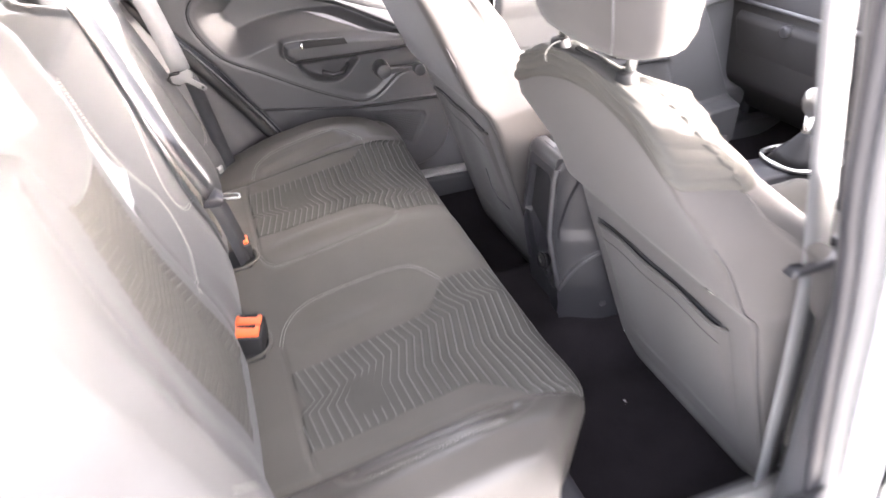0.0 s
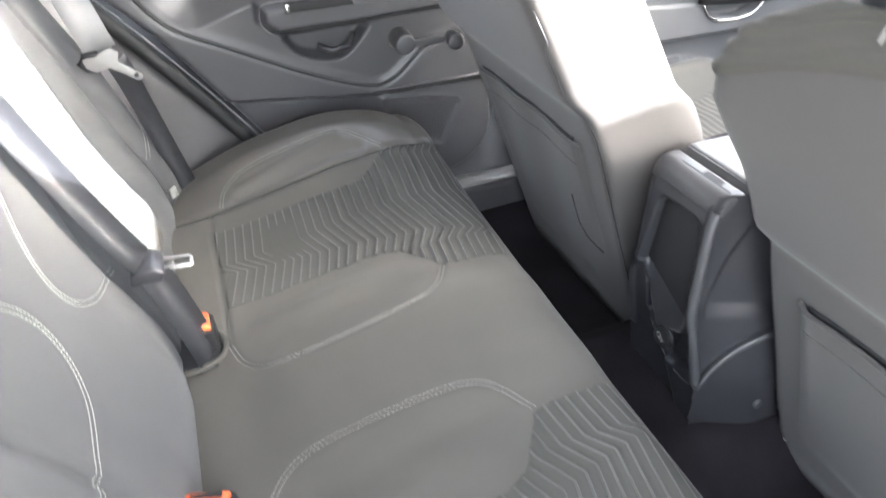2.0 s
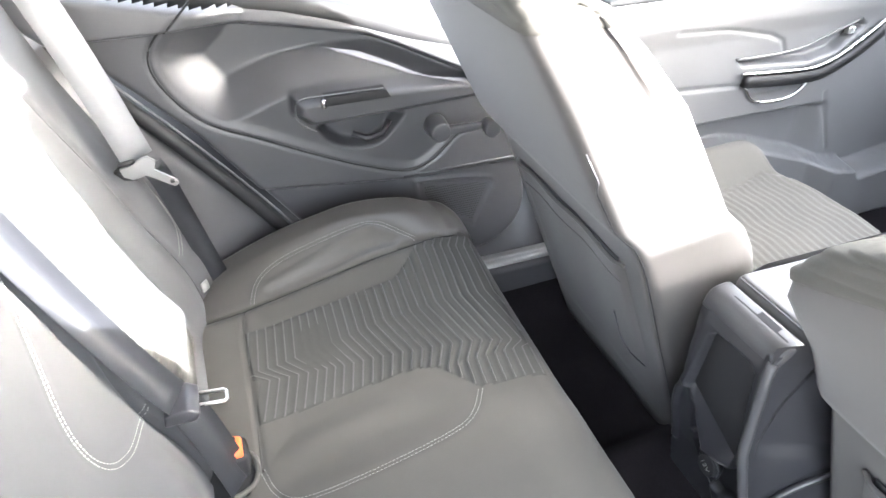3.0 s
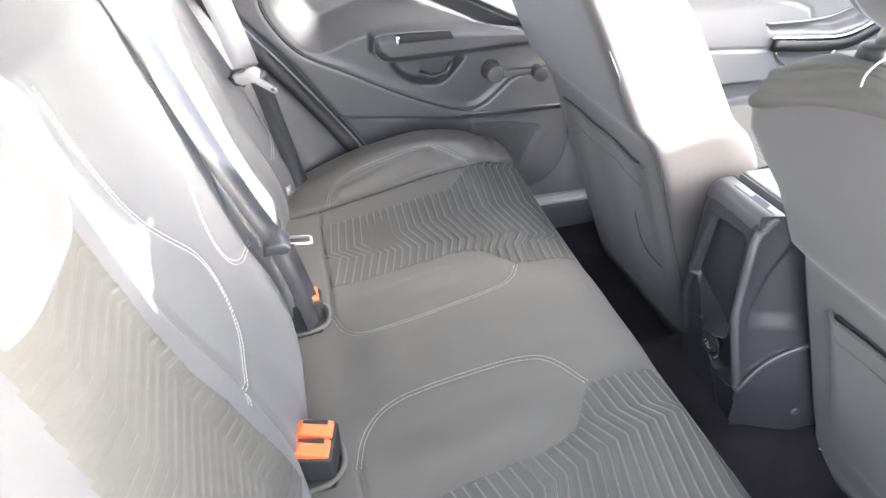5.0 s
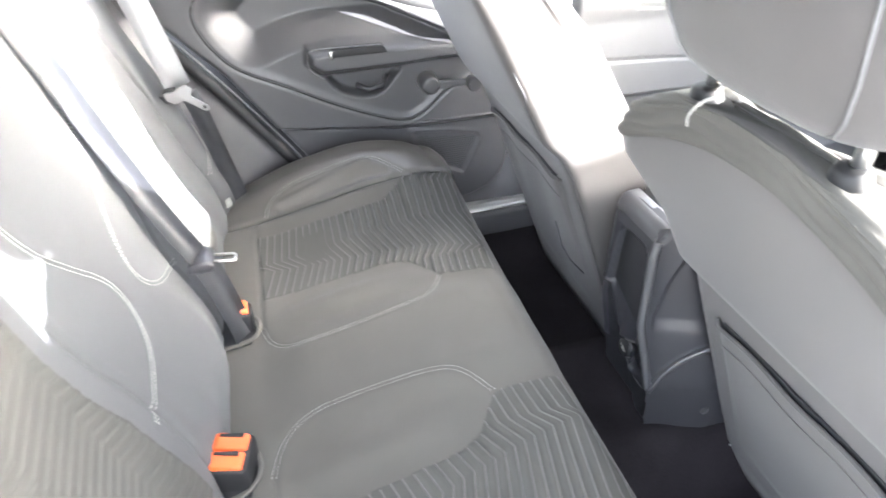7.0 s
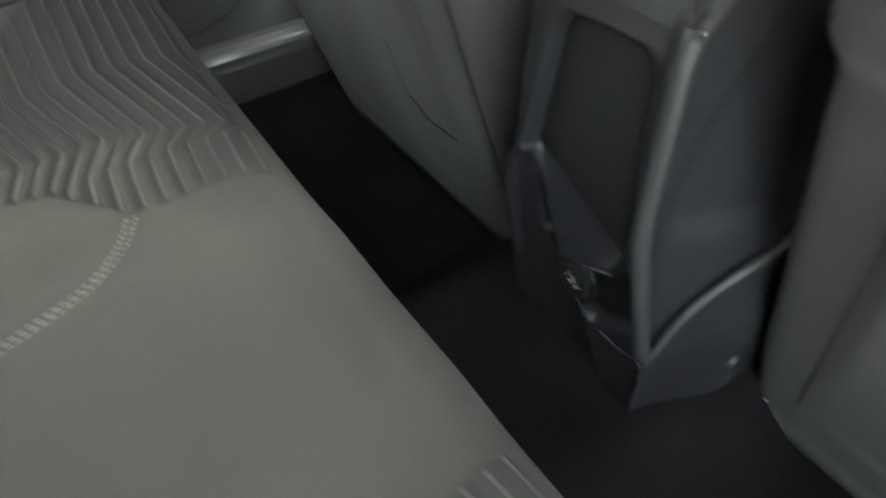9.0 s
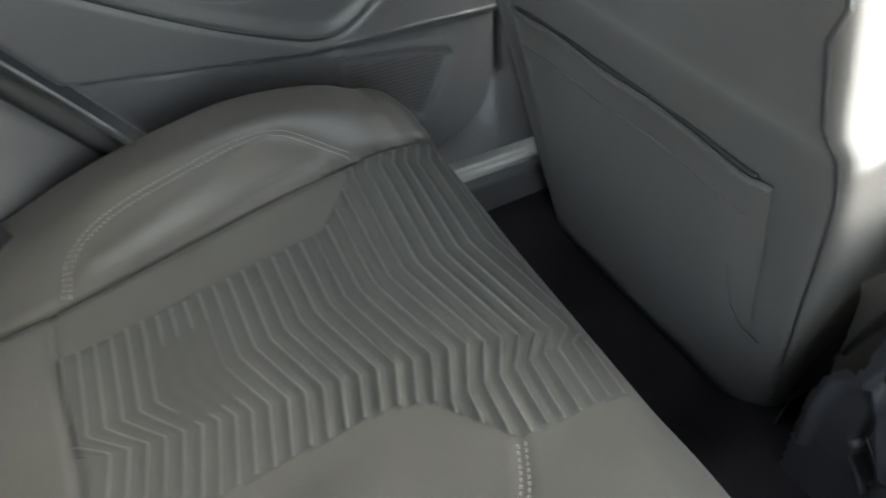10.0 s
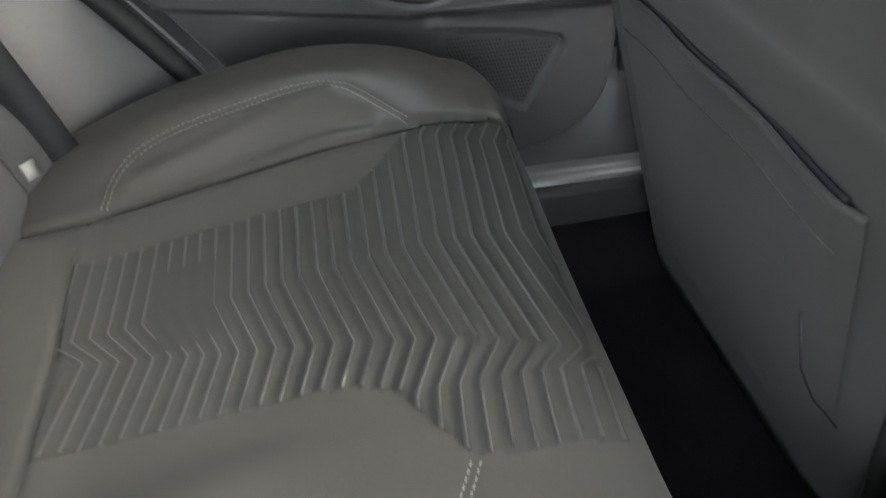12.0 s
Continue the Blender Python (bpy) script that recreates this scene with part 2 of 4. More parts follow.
def cushion_top(X, Y):
    A = np.abs(Y)
    z = eased(X, BASE_X, BASE_Z)
    z = z + 0.012 * step01((0.13 - A) / 0.07) * step01((X - 0.05) / 0.1) * step01((0.50 - X) / 0.12)
    z = z + 0.017 * step01((A - 0.31) / 0.16) * step01((0.50 - X) / 0.10)
    z = z + 0.72 * eased(X, BOL_X, BOL_Z) * step01((A - 0.462) / 0.092)
    z = z - 0.16 * step01((A - 0.590) / 0.07) ** 1.5
    seat = inside([(0.073, 0.15), (0.371, 0.14), (0.40, 0.47), (0.073, 0.468)], X, A)
    z = z - 0.004 * step01(seat / 0.05)
    z = z - 0.005 * np.exp(-(line_distance(BOL_SEAM, X, A) / 0.006) ** 2)
    z = z - 0.0025 * np.exp(-(line_distance(MID_SEAM, X, A) / 0.004) ** 2)
    z = z - 0.002 * np.exp(-(line_distance(BOL_STITCH, X, A) / 0.004) ** 2)
    ridge = line_distance([(0.125, 0.492), (0.17, 0.497), (0.22, 0.504), (0.28, 0.514), (0.315, 0.522)], X, A)
    dip = line_distance([(0.13, 0.480), (0.22, 0.484), (0.30, 0.492), (0.35, 0.492)], X, A)
    z = z + 0.0045 * np.exp(-(ridge / 0.0065) ** 2) - 0.0060 * np.exp(-(dip / 0.008) ** 2)
    z = z - 0.003 * np.exp(-(line_distance(BACK_SEAM, X, A) / 0.0028) ** 2)
    z = z + 0.006 * np.exp(-(((X - 0.20) / 0.09) ** 2 + ((A - 0.17) / 0.022) ** 2))
    return z


def cushion_point(X, Y, lift=0.0):
    """Top of the bench, rolled over at the front edge."""
    edge, r = 0.443 + 0.030 * np.maximum(Y, 0) - 0.07 * step01((Y - 0.55) / 0.10) ** 2 - 0.135 * step01((-Y - 0.42) / 0.22) ** 1.3, 0.045
    a = np.clip((X - edge) / r, 0, math.pi / 2)
    top = cushion_top(np.minimum(X, edge), Y)
    x = np.where(X < edge, X, edge + (r + lift) * np.sin(a))
    down = np.maximum(X - edge - r * math.pi / 2, 0)
    z = np.where(X < edge, top + lift, top - r + (r + lift) * np.cos(a) - down)
    return x - down * 0.12, Y, z


rear = thing("rear_bench", "grey cloth rear bench with ribbed inserts and pale double stitching", "car seat")
U = np.r_[np.arange(-0.10, 0.43, 0.0045), np.arange(0.43, 0.51, 0.005), np.linspace(0.52, 0.74, 12)]
V = np.arange(-0.655, 0.6551, 0.0045)
gx, gy = np.meshgrid(U, V, indexing="ij")
px, py, pz = cushion_point(gx, gy)
bench = part("cushion_cover", (np.stack([px, py, pz], -1).reshape(-1, 3), grid_faces(len(U), len(V))), CLOTH, rear)
part("cushion_foam", box((-0.09, -0.62, 0.09), (0.44, 0.62, 0.24), 0.02), DARKPLASTIC, rear, "dark underside")


RIB_PITCH, RIB_ROOT, RIB_HEEL = 0.0142, 0.0671, 0.0071


def rib_x(x0, Y):
    """Where the rib that starts at x0 lies at a distance Y from the car's middle line."""
    low = 0.260 + 0.27 * (0.247 - x0)
    front, rear = step01((x0 - 0.33) / 0.08), step01((0.20 - x0) / 0.06)
    marks = ((0.120, -0.008 + 0 * x0), (0.160, -0.004 + 0 * x0), (0.192, 0 * x0), (low, 0.021 + 0.005 * rear), (0.331 + 0 * x0, -0.002 * rear), (0.457 + 0 * x0, 0.003 + 0.007 * front + 0.008 * rear), (0.500 + 0 * x0, 0.008 + 0.024 * front))
    out = 0 * x0 + marks[0][1]
    for (ya, da), (yb, db) in zip(marks[:-1], marks[1:]):
        f = np.clip((Y - ya) / np.maximum(yb - ya, 1e-3), 0, 1)
        out = out + f * (db - da)
    return x0 + out


def rib_height(X, Y, d):
    """Ribs stand tall over the front, low at the back and fade out in the worn middle."""
    worn = step01((0.255 - X) / 0.05) * step01((X - 0.13) / 0.03) * step01((Y - 0.285) / 0.012) * step01((0.395 - Y) / 0.02)
    return step01(d / 0.005) * (0.22 + 0.78 * step01((X - 0.19) / 0.12)) * (1 - 0.72 * worn) * (1 - 0.8 * step01((X - 0.425) / 0.03))


def ribbed_insert(side):
    """Cloth panel with low swells, clipped to the insert's outline."""
    ys = np.arange(0.126, 0.498, 0.0035)
    ks = np.arange(0, 30 * 12 + 1) / 12.0
    K, Y = np.meshgrid(ks, ys, indexing="ij")
    X = rib_x(RIB_ROOT - RIB_HEEL + K * RIB_PITCH, Y)
    d = inside(INSERT, X, Y)
    swell = 0.0007 * np.cos(2 * math.pi * K) * rib_height(X, Y, d)
    x, y, z = cushion_point(X, Y * side, 0.0014 * step01(d / 0.006))
    return np.stack([x, y, z + swell], -1).reshape(-1, 3), grid_faces(len(ks), len(ys), (d > -0.0005).ravel())


def bench_rib(k, side):
    """One raised rib, a thin rounded welt along its zigzag."""
    Y = np.arange(0.128, 0.496, 0.003)
    x0 = RIB_ROOT - RIB_HEEL + k * RIB_PITCH
    mid = rib_x(np.full(Y.shape, x0), Y)
    keep = inside(INSERT, mid, Y) > 0.0008
    verts, faces = [], []
    tall = rib_height(mid, Y, inside(INSERT, mid, Y))
    shape = ((-0.0018, 0.0), (-0.0009, 0.0011), (-0.0002, 0.0018), (0.0006, 0.0016), (0.0014, 0.0))
    for off, up in shape:
        x, y, z = cushion_point(mid + off, Y * side, 0.0013 + up * tall)
        verts.append(np.stack([x, y, z + 0.0005 * tall], -1))
    for i in range(len(Y) - 1):
        if keep[i] and keep[i + 1] and tall[i] > 0.03:
            for j in range(len(shape) - 1):
                a = i * len(shape) + j
                faces.append((a, a + len(shape), a + len(shape) + 1, a + 1) if side < 0 else (a, a + 1, a + len(shape) + 1, a + len(shape)))
    return np.stack(verts, 1).reshape(-1, 3), faces


for side in (1, -1):
    panel = part("ribbed_insert", ribbed_insert(side), RIBBED, bench, "darker ribbed cloth panel with zigzag ribs")
    for k in range(1, 30):
        data = bench_rib(k, side)
        if data[1]:
            part("rib", data, WELT, panel)


def patch_on_bench(outline, side, lift, res=0.0046):
    lo, hi = np.min(outline, axis=0), np.max(outline, axis=0)
    us, vs = np.arange(lo[0], hi[0] + res, res), np.arange(lo[1], hi[1] + res, res)
    X, Y = np.meshgrid(us, vs, indexing="ij")
    d = inside(outline, X, Y)
    x, y, z = cushion_point(X, Y * side, lift)
    faces = grid_faces(len(us), len(vs), (d > -0.003).ravel())
    if side > 0:
        faces = [q[::-1] for q in faces]
    return np.stack([x, y, z], -1).reshape(-1, 3), faces


def bench_stitches(line, side, offsets=(-0.0028, 0.0028), long=0.0034, gap=0.0017):
    """Rows of short raised stitches along a seam of the bench."""
    verts, faces = [], []
    for off in offsets:
        p = np.array(line)
        t = np.gradient(p, axis=0)
        t /= np.linalg.norm(t, axis=1)[:, None]
        q = p + off * np.stack([-t[:, 1], t[:, 0]], 1)
        d = np.r_[0, np.cumsum(np.linalg.norm(np.diff(q, axis=0), axis=1))]
        for s0 in np.arange(0, d[-1] - long, long + gap):
            ends = np.array([[np.interp(s, d, q[:, 0]), np.interp(s, d, q[:, 1])] for s in (s0, s0 + long / 2, s0 + long)])
            x, y, z = cushion_point(ends[:, 0], ends[:, 1] * side, 0.0016 + 0.0011 * (line is BOL_STITCH))
            c = [Vector((x[k], y[k], z[k] + (0.0004 if k == 1 else 0.0))) for k in range(3)]
            w = (c[2] - c[0]).cross(Vector((0, 0, 1))).normalized() * 0.00042
            b = len(verts)
            for k in range(3):
                verts += [c[k] - w, c[k] + Vector((0, 0, 0.0005)), c[k] + w]
            faces += [(b, b + 1, b + 4, b + 3), (b + 1, b + 2, b + 5, b + 4), (b + 3, b + 4, b + 7, b + 6), (b + 4, b + 5, b + 8, b + 7)]
    return verts, faces


def seam_on_bench(line, side):
    p = smooth_line(line, 0.006)
    x, y, z = cushion_point(p[:, 0], p[:, 1] * side, 0.0004)
    return tidy(tube(list(zip(x, y, z)), 0.0011, 6))


BOLSTER_SHAPE = [(-0.03, 0.472), (0.256, 0.472), (0.386, 0.476), (0.44, 0.49), (0.52, 0.51), (0.62, 0.52), (0.62, 0.65), (-0.03, 0.65)]
for side in (1, -1):
    part("side_bolster", patch_on_bench(BOLSTER_SHAPE, side, 0.0022), BOLSTER, bench, "smooth sheen side bolster")
    part("bolster_seam", seam_on_bench(BOL_SEAM, side), RUBBER, bench, "thin dark seam")
    part("back_seam", seam_on_bench(BACK_SEAM, side), CLOTH, bench, "fine welt seam")
    tagged(part("seam_stitching", bench_stitches(MID_SEAM, side), THREAD, bench, "pale double row of stitches"), kind="stuff")
    tagged(part("bolster_stitching", bench_stitches(BOL_STITCH, side), THREAD, bench, "pale double row of stitches"), kind="stuff")

# ---- rear backrest ----
O, DUP, NRM = np.array((0.0, 0.0, 0.29)), np.array((-0.25, 0.0, 0.968)), np.array((0.968, 0.0, 0.25))


def back_point(Y, Hh, lift=0.0):
    A = np.abs(Y)
    b = 0.034 + (0.014 + 0.012 * step01((0.125 - A) / 0.06)) * np.exp(-((Hh - 0.08) / 0.09) ** 2)
    b = b + 0.012 * step01((A - 0.42) / 0.07) * step01((0.645 - A) / 0.09) * step01((0.50 - Hh) / 0.25)
    b = b - 0.003 * np.exp(-(line_distance(BK_SEAM, A, Hh) / 0.005) ** 2) - 0.005 * np.exp(-(line_distance(BK_EDGE, A, Hh) / 0.005) ** 2)
    b = b + 0.022 * step01((A - 0.508) / 0.05) * step01((0.46 - Hh) / 0.25) - 0.005 * np.exp(-(line_distance(BK_BOLSTER, A, Hh) / 0.005) ** 2)
    b = b - 0.10 * step01((A - 0.60) / 0.06) ** 2 - 0.09 * step01((Hh - 0.52) / 0.06) ** 2 - 0.05 * step01((-0.0 - Hh) / 0.05)
    b = b - 0.03
    p = O + Hh[..., None] * DUP + (b + lift)[..., None] * NRM
    p[..., 1] = Y
    return p


BK_SEAM = smooth_line([(0.165, 0.165), (0.14, 0.172), (0.10, 0.182), (0.066, 0.196), (0.040, 0.218), (0.030, 0.250), (0.040, 0.288), (0.090, 0.342), (0.13, 0.39), (0.15, 0.45), (0.155, 0.53)])
BK_EDGE = smooth_line([(0.158, -0.02), (0.148, 0.10), (0.146, 0.20), (0.176, 0.28), (0.192, 0.34), (0.20, 0.53)])
BK_BOLSTER = smooth_line([(0.520, -0.01), (0.519, 0.114), (0.516, 0.19), (0.504, 0.257), (0.485, 0.35), (0.45, 0.52)])
BK_STITCH = smooth_line([(0.590, 0.200), (0.572, 0.175), (0.550, 0.147), (0.524, 0.116)])
BK_INSERT = [(0.18, 0.05), (0.195, 0.21), (0.218, 0.276), (0.228, 0.335), (0.235, 0.47), (0.39, 0.47), (0.415, 0.30), (0.395, 0.20), (0.395, 0.05)]
hs, ys = np.arange(-0.06, 0.65, 0.005), np.arange(-0.66, 0.6601, 0.005)
Hh, Yy = np.meshgrid(hs, ys, indexing="ij")
backrest = part("backrest_cover", (back_point(Yy, Hh).reshape(-1, 3), grid_faces(len(hs), len(ys))), BACKREST, rear)
part("backrest_shell", tidy(loft([[tuple(O + h * DUP - 0.10 * NRM + np.array((x, y, 0))) for x, y in superellipse(0.025, 0.60, 8)] for h in np.linspace(-0.05, 0.54, 6)])), DARKPLASTIC, rear, "dark carpeted shell")


def back_insert(side):
    """Ribbed panel of the backrest; the ribs run across in zigzags."""
    pitch = 0.0139
    ys = np.arange(0.15, 0.43, 0.0035)
    ks = np.arange(0, 34 * 10 + 1) / 10.0
    K, Y = np.meshgrid(ks, ys, indexing="ij")
    zig = np.interp(Y, (0.15, 0.21, 0.25, 0.34, 0.40, 0.43), (-0.02, -0.012, 0.008, -0.010, 0.006, 0.012))
    H2 = 0.035 + K * pitch + zig
    d = inside(BK_INSERT, Y, H2)
    rib = np.exp(-((K % 1.0 - 0.5) / 0.13) ** 2) * step01(d / 0.006)
    p = back_point(Y * side, H2, 0.0012 * step01(d / 0.006) + 0.0017 * rib)
    return p.reshape(-1, 3), grid_faces(len(ks), len(ys), (d > -0.0005).ravel())


def back_stitches(line, side, offsets=(-0.0028, 0.0028), long=0.0034, gap=0.0017):
    verts, faces = [], []
    p = np.array(line)
    t = np.gradient(p, axis=0)
    t /= np.linalg.norm(t, axis=1)[:, None]
    for off in offsets:
        q = p + off * np.stack([-t[:, 1], t[:, 0]], 1)
        d = np.r_[0, np.cumsum(np.linalg.norm(np.diff(q, axis=0), axis=1))]
        for s0 in np.arange(0, d[-1] - long, long + gap):
            e = np.array([[np.interp(s, d, q[:, 0]), np.interp(s, d, q[:, 1])] for s in (s0, s0 + long / 2, s0 + long)])
            c = [Vector(v) for v in back_point(e[:, 0] * side, e[:, 1], 0.0012)]
            n3 = Vector(NRM)
            w = (c[2] - c[0]).cross(n3).normalized() * 0.00042
            b = len(verts)
            for m in range(3):
                verts += [c[m] - w, c[m] + n3 * 0.0009, c[m] + w]
            faces += [(b, b + 1, b + 4, b + 3), (b + 1, b + 2, b + 5, b + 4), (b + 3, b + 4, b + 7, b + 6), (b + 4, b + 5, b + 8, b + 7)]
    return verts, faces


for side in (1, -1):
    part("back_insert", back_insert(side), RIBBED, backrest, "darker ribbed cloth panel with zigzag ribs")
    tagged(part("back_stitching", back_stitches(BK_SEAM, side), THREAD, backrest, "pale double row of stitches"), kind="stuff")
    if side > 0:
        tag = np.array([back_point(np.array([y]), np.array([h]), e)[0] for e in (0.0005, 0.0035) for y, h in ((0.524, 0.034), (0.535, 0.032), (0.536, 0.050), (0.525, 0.052))])
        part("tag", (tag, [(0, 1, 2, 3), (7, 6, 5, 4), (0, 4, 5, 1), (1, 5, 6, 2), (2, 6, 7, 3), (3, 7, 4, 0)]), THREAD, backrest, "small white cloth tag")
    line = np.array(BK_BOLSTER)
    part("bolster_seam", tidy(tube([tuple(p) for p in back_point(line[:, 0] * side, line[:, 1], 0.0012)], 0.0016, 6)), DARKPLASTIC, backrest, "thin dark seam")
    tagged(part("bolster_stitching", back_stitches(BK_STITCH, side), THREAD, backrest, "pale double row of stitches"), kind="stuff")


HEAD_T, HEAD_G = (0, 0.015, 0.05, 0.12, 0.25, 0.5, 0.80, 0.92, 0.98, 1.0), (0.42, 0.60, 0.76, 0.89, 0.97, 1.0, 0.95, 0.82, 0.60, 0.35)


def headrest(name, at, lean, width, height, depth, mat, label, group, post_gap=0.08, post=0.028, thing_parent=None):
    """A rounded cushion on two steel posts."""
    hr = thing_parent or thing(name, label, "headrest", group)
    rings = []
    ts, gs = HEAD_T, HEAD_G
    for t in (0, 0.015, 0.03, 0.06, 0.10, 0.2, 0.35, 0.5, 0.65, 0.8, 0.88, 0.93, 0.97, 0.99, 1.0):
        grow = float(np.interp(t, ts, gs))
        w, d, z = width * grow * (0.92 + 0.08 * t) / 2, depth * grow / 2, t * height
        rings.append([(at[0] - lean * z + x, at[1] + y, at[2] + z) for x, y in superellipse(d, w, 3.0)])
    part("headrest_cushion", tidy(loft(rings)), mat, hr)
    for s in (-1, 1):
        part("post", tidy(tube([(at[0] - 0.025 + lean * post, at[1] + s * post_gap, at[2] - post), (at[0] - lean * 0.05, at[1] + s * post_gap, at[2] + 0.05)], 0.006, 12)), METAL, hr, "steel post")
        if post_gap > 0.079:
            part("collar", cylinder((at[0] - 0.025 + lean * 0.028, at[1] + s * post_gap, at[2] - 0.026), (at[0] - 0.025 + lean * 0.012, at[1] + s * post_gap, at[2] - 0.010), 0.015, 0.012, 18, 0.003), RUBBER, hr, "black plastic collar")
    return hr


for y, x, z, w, back in ((0.330, -0.130, 0.712, 0.26, 0.34), (-0.305, -0.135, 0.720, 0.245, 0.30)):
    headrest("rear_headrest", (x, y, z), back, w, 0.19, 0.10, BACKREST, "grey cloth rear headrest on two steel posts", "rear headrests", 0.07)


# ---- front seats ----
def seat_ring(back, cy, z, w, depth, flare=0.03):
    """One level of a seat back: flat rear shell, sides that flare, bolsters at the front."""
    half = [(0.0, 0.0), (0.0, 0.6 * w), (0.001, w - 0.018), (0.004, w - 0.006), (0.011, w), (0.05, w + 0.30 * flare), (0.10, w + 0.75 * flare),
            (depth * 0.85 + 0.01, w + flare), (depth + 0.03, w + 0.7 * flare), (depth + 0.036, w + 0.1 * flare - 0.02), (depth + 0.012, w - 0.07), (depth, 0.5 * w), (depth, 0.0)]
    p = smooth_line(half, 0.004, 2)
    p = np.stack([np.interp(np.linspace(0, 1, 72), np.linspace(0, 1, len(p)), c) for c in p.T], 1)
    ring = [(x, y) for x, y in p] + [(x, -y) for x, y in p[-2:0:-1]]
    return [(back + x, cy + y, z) for x, y in ring]


def front_seat(cx, cy, label, lift=0.0, flare=0.03, wide_by=0.0, crown=0.0, gape=1.0, pocket_top=0.441, crease=0.528):
    """cx: the back face at 0.44 m height; lift: extra height of the top."""
    seat = thing("car_seat", label, "car seat", "front seats")
    zs = np.array((0.070, 0.12, 0.20, 0.30, 0.40, 0.455, 0.475, 0.485, 0.495, 0.505, 0.515, 0.525, 0.535, 0.545, 0.555, 0.565, 0.60, 0.68, 0.74, 0.775, 0.798, 0.808))
    ws = np.interp(zs, (0.070, 0.16, 0.25, 0.46, 0.60, 0.69, 0.74, 0.775, 0.798, 0.808), (0.212, 0.216, 0.216, 0.222, 0.219, 0.214, 0.208, 0.196, 0.170, 0.10)) + wide_by
    ds = np.interp(zs, (0.070, 0.16, 0.5, 0.70, 0.775, 0.808), (0.09, 0.14, 0.14, 0.115, 0.075, 0.02))
    def level(z):
        w, d = float(np.interp(z, zs, ws)), float(np.interp(z, zs, ds))
        back = cx - 0.36 * (z - 0.44) - 0.14 * max(z - 0.50, 0) + 0.012 * step01((z - 0.76) / 0.06)
        back = back + 0.018 * float(step01((crease - z) / 0.034)) - 0.009
        up = lift * float(step01((z - 0.45) / 0.3))
        wide = flare * float(np.interp(z, (0.07, 0.35, 0.46, 0.55, 0.68, 0.74, 0.78, 0.81), (0.2, 0.3, 0.6, 1.0, 1.0, 0.7, 0.25, 0.0)))
        ring = seat_ring(back - 0.45 * up, cy, z + up, w, d, wide)
        drop = crown * float(step01((z - 0.58) / 0.2))
        ring = [(x, y, zz - drop * (y - cy) ** 2 - 0.10 * max(x - back - 0.03, 0) * float(step01((z - 0.72) / 0.08)) * (crown > 0)) for x, y, zz in ring]
        return ring

    body = part("seat_back", tidy(loft([level(z) for z in zs])), BACKCLOTH, seat)
    R = np.array([level(z) for z in np.r_[np.linspace(0.766, 0.79, 24), np.linspace(0.791, 0.808, 40)]])
    along = np.gradient(R, axis=0)
    around = np.roll(R, -1, 1) - np.roll(R, 1, 1)
    N3 = np.cross(around, along)
    N3 /= np.linalg.norm(N3, axis=2)[..., None] + 1e-9
    N3 *= np.sign(np.mean(np.sum(N3 * (R - R.mean(axis=(0, 1)) + np.array((0, 0, 0.03))), axis=2)))
    arc = np.cumsum(np.linalg.norm(np.diff(R, axis=0, prepend=R[:1]), axis=2), axis=0)
    pleat = np.abs(np.sin(math.pi * (arc + 0.004 * np.sin((R[..., 1] - cy) * 60)) / 0.017))
    R = R + N3 * (0.0026 * step01(arc / 0.004) + 0.0018 * pleat * step01(arc / 0.01))[..., None]
    for s2 in (-1, 1):
        line = []
        for z in np.linspace(0.17, 0.65, 34):
            ring = np.array(level(z))
            mine = ring[(ring[:, 1] - cy) * s2 > 0]
            k = np.argmin(mine[:, 0] - 0.9 * np.abs(mine[:, 1] - cy))
            line.append(tuple(mine[k] + np.array((0.0004, 0, 0))))
        part("edge_seam", tidy(tube(line, 0.0013, 6)), DARKPLASTIC, body, "dark corner seam")
    part("ribbed_top", tidy(loft([[tuple(p) for p in ring] for ring in R])), RIBBED, body, "ribbed dark cloth wrapped over the top")
    hw = 0.172
    us, vs = np.linspace(-hw, hw, 50), np.linspace(0.155, 0.452, 34)
    Uu, Vv = np.meshgrid(us, vs, indexing="ij")
    edge = step01((hw - np.abs(Uu)) / 0.018) * step01((Vv - 0.155) / 0.03)
    top = pocket_top + 0.005 * (1 - (Uu / hw) ** 2)
    Vv2 = 0.155 + (Vv - 0.155) * (top - 0.155) / (0.452 - 0.155)
    px = cx - 0.36 * (Vv2 - 0.44) + 0.008 - (0.004 + 0.007 * gape) * edge * (0.35 + 0.65 * step01((Vv - 0.15) / 0.3)) + 0.002 * np.sin(Uu * 40 + Vv * 9) * edge
    pocket = part("map_pocket", (np.stack([px, cy + Uu, Vv2], -1).reshape(-1, 3), grid_faces(50, 34)), BACKCLOTH, body, "cloth map pocket with gaping top edge")
    rim = [(px[i, -1] - 0.001, cy + us[i], Vv2[i, -1]) for i in range(50)]
    part("pocket_hem", tidy(tube(rim, 0.003)), BACKCLOTH, pocket)
    j = 29
    hem = [(px[i, j] - 0.0006, cy + us[i], Vv2[i, j]) for i in range(2, 48)]
    part("hem_seam", tidy(tube(hem, 0.0009, 6)), BACKCLOTH, pocket, "fine hem seam")
    # Black strip under the hem paints the shade inside the gaping pocket.
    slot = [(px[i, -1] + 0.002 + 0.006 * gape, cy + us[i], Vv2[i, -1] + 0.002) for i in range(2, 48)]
    part("pocket_shade", ribbon(slot, 0.006, (-1, 0, 0.2), 0.002), RUBBER, pocket, "black strip painted as shade in the pocket mouth")
    cu = np.linspace(-0.255, 0.255, 80)
